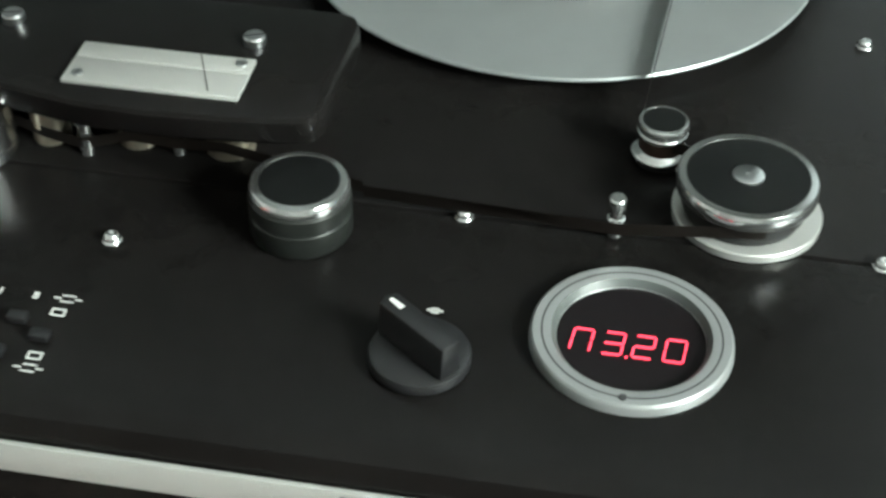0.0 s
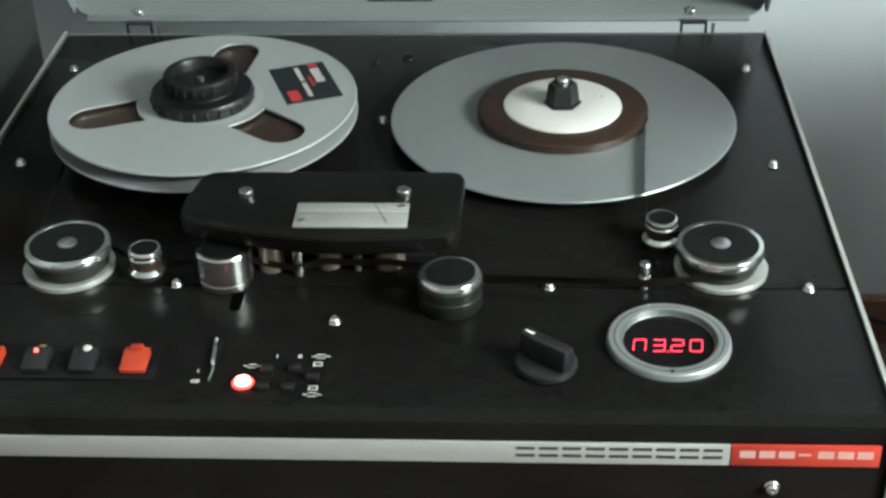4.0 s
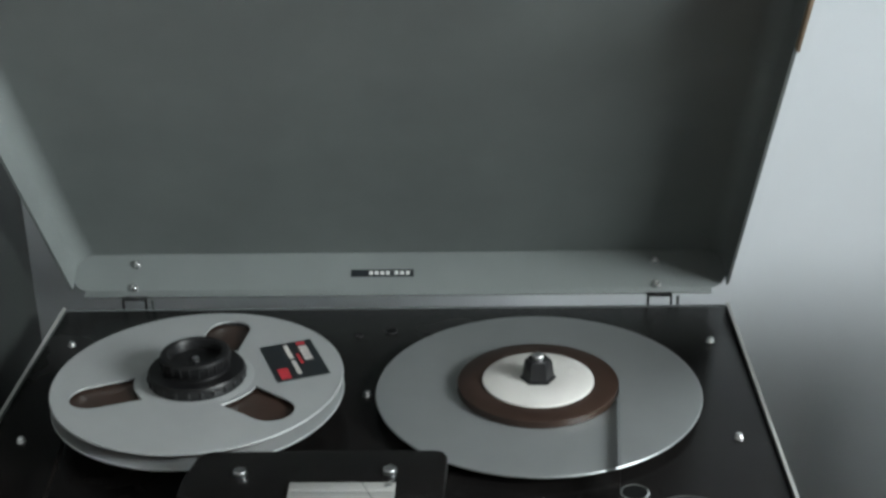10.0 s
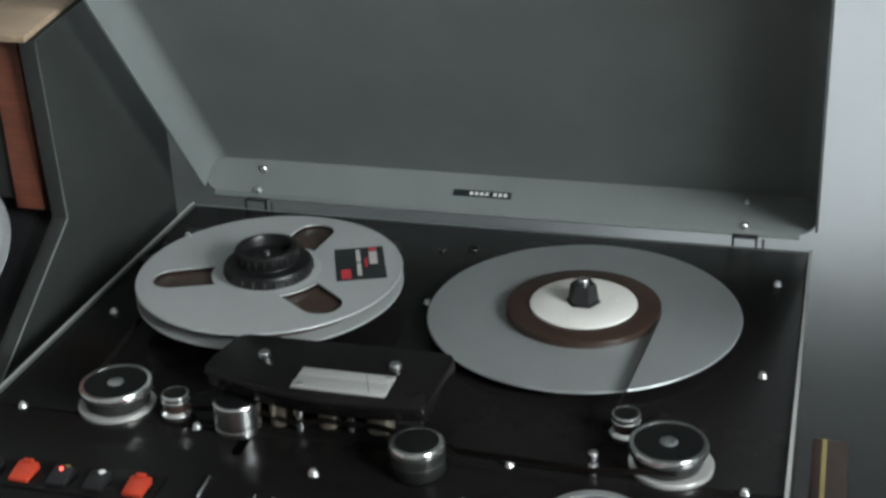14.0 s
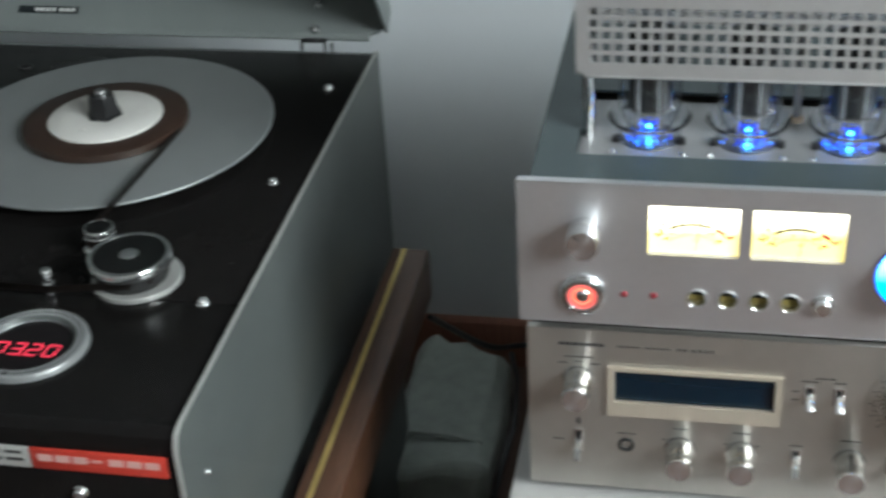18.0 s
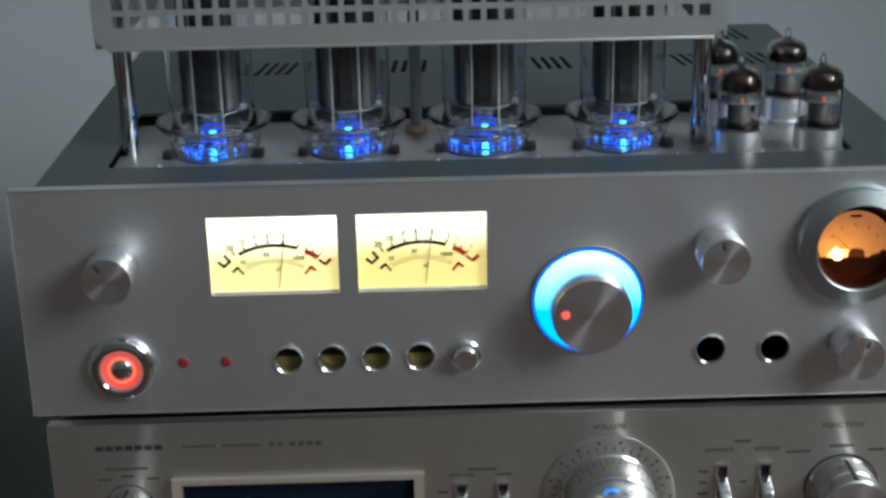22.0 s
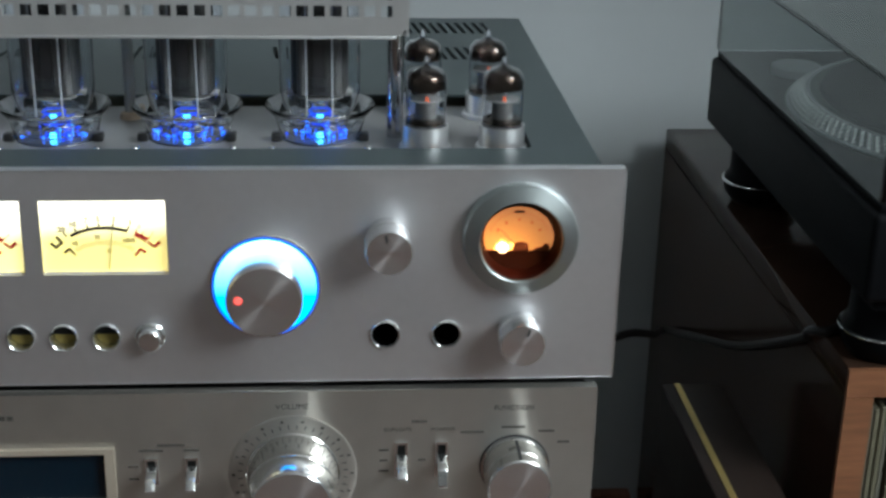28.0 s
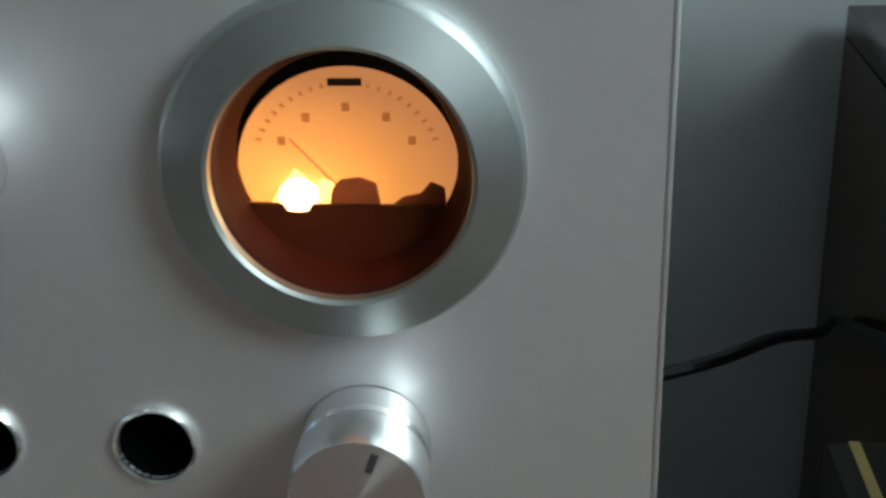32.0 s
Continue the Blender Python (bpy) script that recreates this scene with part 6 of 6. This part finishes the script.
cable([(0.262, 0.40, 0.52), (0.30, 0.52, 0.40), (0.33, 0.58, 0.36), (0.38, 0.60, 0.355), (0.44, 0.60, 0.34)], 0.0035)
cable([(0.85, 0.345, 0.640), (0.912, 0.350, 0.656), (0.955, 0.42, 0.632), (1.0, 0.52, 0.584), (1.0262, 0.590, 0.556), (1.0265, 0.480, 0.600), (1.0265, 0.355, 0.650), (1.0265, 0.225, 0.717), (1.0262, 0.205, 0.732), (1.036, 0.195, 0.7365), (1.07, 0.22, 0.7365)], 0.0033)
cable([(0.85, 0.40, 0.52), (0.90, 0.45, 0.46), (0.95, 0.50, 0.40), (0.98, 0.56, 0.30), (1.0, 0.6, 0.26)], 0.0035)
cable([(0.86, 0.30, 0.50), (0.89, 0.38, 0.44), (0.93, 0.42, 0.36), (0.97, 0.50, 0.256)], 0.003)

# black power supply standing beside the stand, behind the amplifier front
ps = thing("power_supply", (0.395, 0.32, FLOOR_Z), "slim black upright power supply standing beside the equipment stand", "power supply")
part("body", box(0.3860, 0.4068, 0.290, 0.350, FLOOR_Z + 0.001, 0.6490, 0.004, 3), BLACK, ps)
part("top_block", box(0.3950, 0.4215, 0.295, 0.345, 0.6492, 0.6930, 0.005, 3), BLACK, ps)

# ---- record shelf and turntable ----
SX0, SX1, SY0, SYB, SZ = 1.0325, 1.62, 0.1440, 0.668, 0.7330
rs = thing("record_shelf", (1.3, 0.41, FLOOR_Z), "dark brown lacquered record shelf with orange-brown front edges", "shelf")
part("top_board", box(SX0, SX1, SY0 + 0.0035, SYB, SZ - 0.019, SZ, 0.001), GLOSSBROWN, rs)
part("top_edge", box(SX0, SX1, SY0, SY0 + 0.0033, SZ - 0.0195, SZ - 0.0004), ORANGEWOOD, rs, "orange-brown veneer edge")
for x in (SX0, SX1 - 0.018):
    part("side_board", box(x, x + 0.018, SY0 + 0.0035, SYB, FLOOR_Z, SZ - 0.0195), GLOSSBROWN, rs)
    part("side_edge", box(x, x + 0.018, SY0, SY0 + 0.0033, FLOOR_Z, SZ - 0.0200), ORANGEWOOD, rs)
part("back_board", box(SX0 + 0.0185, SX1 - 0.0185, SYB - 0.008, SYB - 0.0005, FLOOR_Z, SZ - 0.0195), BROWN, rs)
part("base_board", box(SX0 + 0.0185, SX1 - 0.0185, SY0, SYB - 0.0085, 0.37, 0.388), ORANGEWOOD, rs)
rng = random.Random(4)
x = SX0 + 0.020
sleeve_mats = [mat("sleeve_" + n, c, 0.6, grain=0.2, scale=40) for n, c in (("cream", (0.24, 0.235, 0.19)), ("grey", (0.15, 0.165, 0.16)), ("olive", (0.16, 0.15, 0.10)), ("dark", (0.13, 0.12, 0.09)), ("blue", (0.16, 0.19, 0.20)), ("white", (0.27, 0.275, 0.255)))]
base = None
while x < SX1 - 0.03:
    w = rng.choice((0.0030, 0.0036, 0.0042, 0.0055))
    h = 0.3890 + rng.uniform(0.311, 0.317)
    ob = part("record_sleeve", box(x, x + w, SY0 + 0.006 + rng.uniform(0, 0.005), SY0 + 0.32, 0.3890, h, 0.0005, 1), rng.choice(sleeve_mats))
    tagged(ob, "upright card record sleeve in a packed row on the shelf", "record", group="records on the shelf")
    x += w + rng.uniform(0.0004, 0.0016)
TX0, TX1, TY0, TY1 = 1.0160, 1.4690, 0.0970, 0.4720
tt = thing("turntable", (1.24, 0.28, SZ), "black turntable with smoked dust cover on the record shelf", "turntable")
part("plinth", box(TX0, TX1, TY0, TY1, 0.7985, 0.8530, 0.004, 3), TTBLACK, tt, "matt black plinth")
part("deck_plate", box(TX0 + 0.004, TX1 - 0.004, TY0 + 0.004, TY1 - 0.004, 0.8532, 0.8580, 0.001), TTBLACK, tt)
part("base_skirt", box(TX0 + 0.010, TX1 - 0.010, TY0 + 0.010, TY1 - 0.010, 0.7885, 0.7984, 0.003), TTBLACK, tt)
for x in (TX0 + 0.0445, TX1 - 0.0445):
    for y in (TY0 + 0.072, TY1 - 0.012):
        f = part("foot", lathe([(0, 0.7884), (0.0225, 0.7884), (0.0230, 0.7600), (0.0270, 0.7540), (0.0272, 0.7490), (0.0255, 0.7420), (0.0215, 0.7365), (0.0190, SZ + 0.0002), (0, SZ + 0.0002)], (x, y, 0), n=36), TTBLACK, tt, "black rubber foot")
        part("chrome_ring", lathe([(0.0272, 0.7532), (0.0286, 0.7528), (0.0289, 0.7521), (0.0286, 0.7513), (0.0272, 0.7510)], (x, y, 0), n=36), CHROME, f, "bright metal ring")
tx, ty = TX0 + 0.178, TY0 + 0.176
pl = part("platter", lathe([(0, 0.8680), (0.150, 0.8680), (0.1545, 0.8682), (0.1665, 0.8604), (0.1680, 0.8590), (0.1670, 0.8582)], (tx, ty, 0), n=96), RIMGREY, tt, "grey platter with dotted strobe rim")
part("platter_edge", lathe([(0.1525, 0.8684), (0.1545, 0.8686), (0.1553, 0.8680)], (tx, ty, 0), n=96), ALU, pl)
part("platter_foot_ring", lathe([(0.1662, 0.8610), (0.1684, 0.8596), (0.1682, 0.8584)], (tx, ty, 0), n=96), ALU, pl)
part("mat", lathe([(0, 0.8712), (0.144, 0.8712), (0.146, 0.8682)], (tx, ty, 0), n=80), RUBBER, pl, "black slip mat")
dots = []
for row, (r, z) in enumerate(((0.1568, 0.8670), (0.1594, 0.8653), (0.1620, 0.8636), (0.1646, 0.8619))):
    for k in range(72):
        a = radians(120 + 170 * k / 72 + row * 0.9)
        dots.append(box(tx + r * math.cos(a) - 0.0011, tx + r * math.cos(a) + 0.0011, ty + r * math.sin(a) - 0.0011, ty + r * math.sin(a) + 0.0011, z - 0.0007, z + 0.0007))
part("strobe_dots", join(*dots), DOTGREY, pl)
part("adaptor", lathe([(0, 0.8660), (0.017, 0.8655), (0.019, 0.8640), (0.019, 0.8582)], (TX0 + 0.0475, TY1 - 0.077, 0), n=32), ALU, tt, "silver single-record adaptor in its well")
DC = 0.0030
cz0, cz1 = 0.8595, 0.9290
cv = part("dust_cover", box(TX0 + 0.003, TX1 - 0.003, TY0 + 0.003, TY1 - 0.003, cz1 - DC, cz1, 0.001), SMOKETOP, tt, "clear smoked acrylic dust cover")
cv.visible_shadow = False
for q in ((TX0 + 0.003, TX1 - 0.003, TY0 + 0.003, TY0 + 0.003 + DC), (TX0 + 0.003, TX1 - 0.003, TY1 - 0.003 - DC, TY1 - 0.003), (TX0 + 0.003, TX0 + 0.003 + DC, TY0 + 0.0065, TY1 - 0.0065), (TX1 - 0.003 - DC, TX1 - 0.003, TY0 + 0.0065, TY1 - 0.0065)):
    wall = part("cover_side", box(*q, cz0, cz1 - DC - 0.0003), SMOKE, cv)
    wall.visible_shadow = False

# ---- upright recorder beside the tape machine ----
ux = -0.515
ur = thing("upright_recorder", (-0.72, 0.3, FLOOR_Z), "dark grey upright tape recorder with sloping front and wooden trim", "tape recorder")
prof = [(-0.05, FLOOR_Z), (0.478, FLOOR_Z), (0.478, 1.086), (0.2325, 1.058), (0.2405, 0.8685), (0.107, 0.7835), (-0.05, 0.684)]
for x in (ux - 0.018, ux - 0.430):
    part("side_panel", extrude(prof, x, x + 0.018, "x", bevel=0.0012), SIDEGREY, ur, "dark grey-green side panel")
# Thin pale rod paints the light that the panel's front edge catches.
part("edge_highlight", tube([(ux, 0.2330, 1.0575), (ux, 0.2405, 0.8690), (ux, 0.107, 0.7840), (ux, -0.049, 0.6845)], 0.0011, 8), SILVER, ur, "pale line for the highlight on the front edge")
inner = [(0.0, FLOOR_Z), (0.470, FLOOR_Z), (0.470, 1.078), (0.262, 1.052), (0.268, 0.862), (0.118, 0.766), (0.0, 0.690)]
part("body", extrude(inner, ux - 0.4115, ux - 0.0185, "x"), BLACK, ur, "black front and deck")
part("wood_trim", box(ux - 0.062, ux - 0.030, 0.2490, 0.2610, 0.872, 1.050, 0.001), ORANGEWOOD2, ur, "reddish brown wooden trim strip")
part("upper_window", box(ux - 0.395, ux - 0.064, 0.2540, 0.2615, 0.880, 1.045, 0.001), SIDEGREY, ur)
tagged(part("tan_board", extrude([(0.222, 1.0590), (0.478, 1.0890), (0.478, 1.0955), (0.222, 1.0655)], ux - 0.078, ux - 0.004, "x", bevel=0.001), TANBOARD), "narrow pale tan board lying on top of the upright recorder", "board")
sl = Vector((0, -0.535, 0.845))
rot = sl.to_track_quat("Z", "Y").to_matrix().to_4x4()
r2 = thing("small_tape_reel", (0, 0, 0), "grey plastic tape reel mounted on the upright recorder", "tape reel")
rc = Vector((-0.668, 0.185, 0.828)) + 0.012 * sl
rx, ry = 0.0, 0.0
wins = [[(u * 0.86, v * 0.86) for u, v in petal(0.35 + k * 2 * math.pi / 3)] for k in range(3)]
for nm, h, lab in (("upper_flange", 0.016, "grey flange with three windows"), ("lower_flange", 0.0, "")):
    bm = sheet(circle(0.110, 72), wins if h else [], h, h + 0.0016)
    bm.transform(Matrix.Translation(rc) @ rot)
    part(nm, bm, REELALU, r2, lab)
bm = lathe([(0, 0.0145), (0.088, 0.0145), (0.088, 0.003), (0, 0.003)], n=64)
bm.transform(Matrix.Translation(rc) @ rot)
part("tape_pack", bm, TAPE, r2)
bm = lathe([(0.0, 0.0320), (0.012, 0.0320), (0.014, 0.0300), (0.014, 0.0176), (0, 0.0176)], n=32)
bm.transform(Matrix.Translation(rc) @ rot)
part("spindle", bm, BLACK, r2)
bm = lathe([(0.02, 0.0), (0.02, -0.0130), (0, -0.0130)], n=32)
bm.transform(Matrix.Translation(rc) @ rot)
part("spindle_base", bm, BLACK, r2)
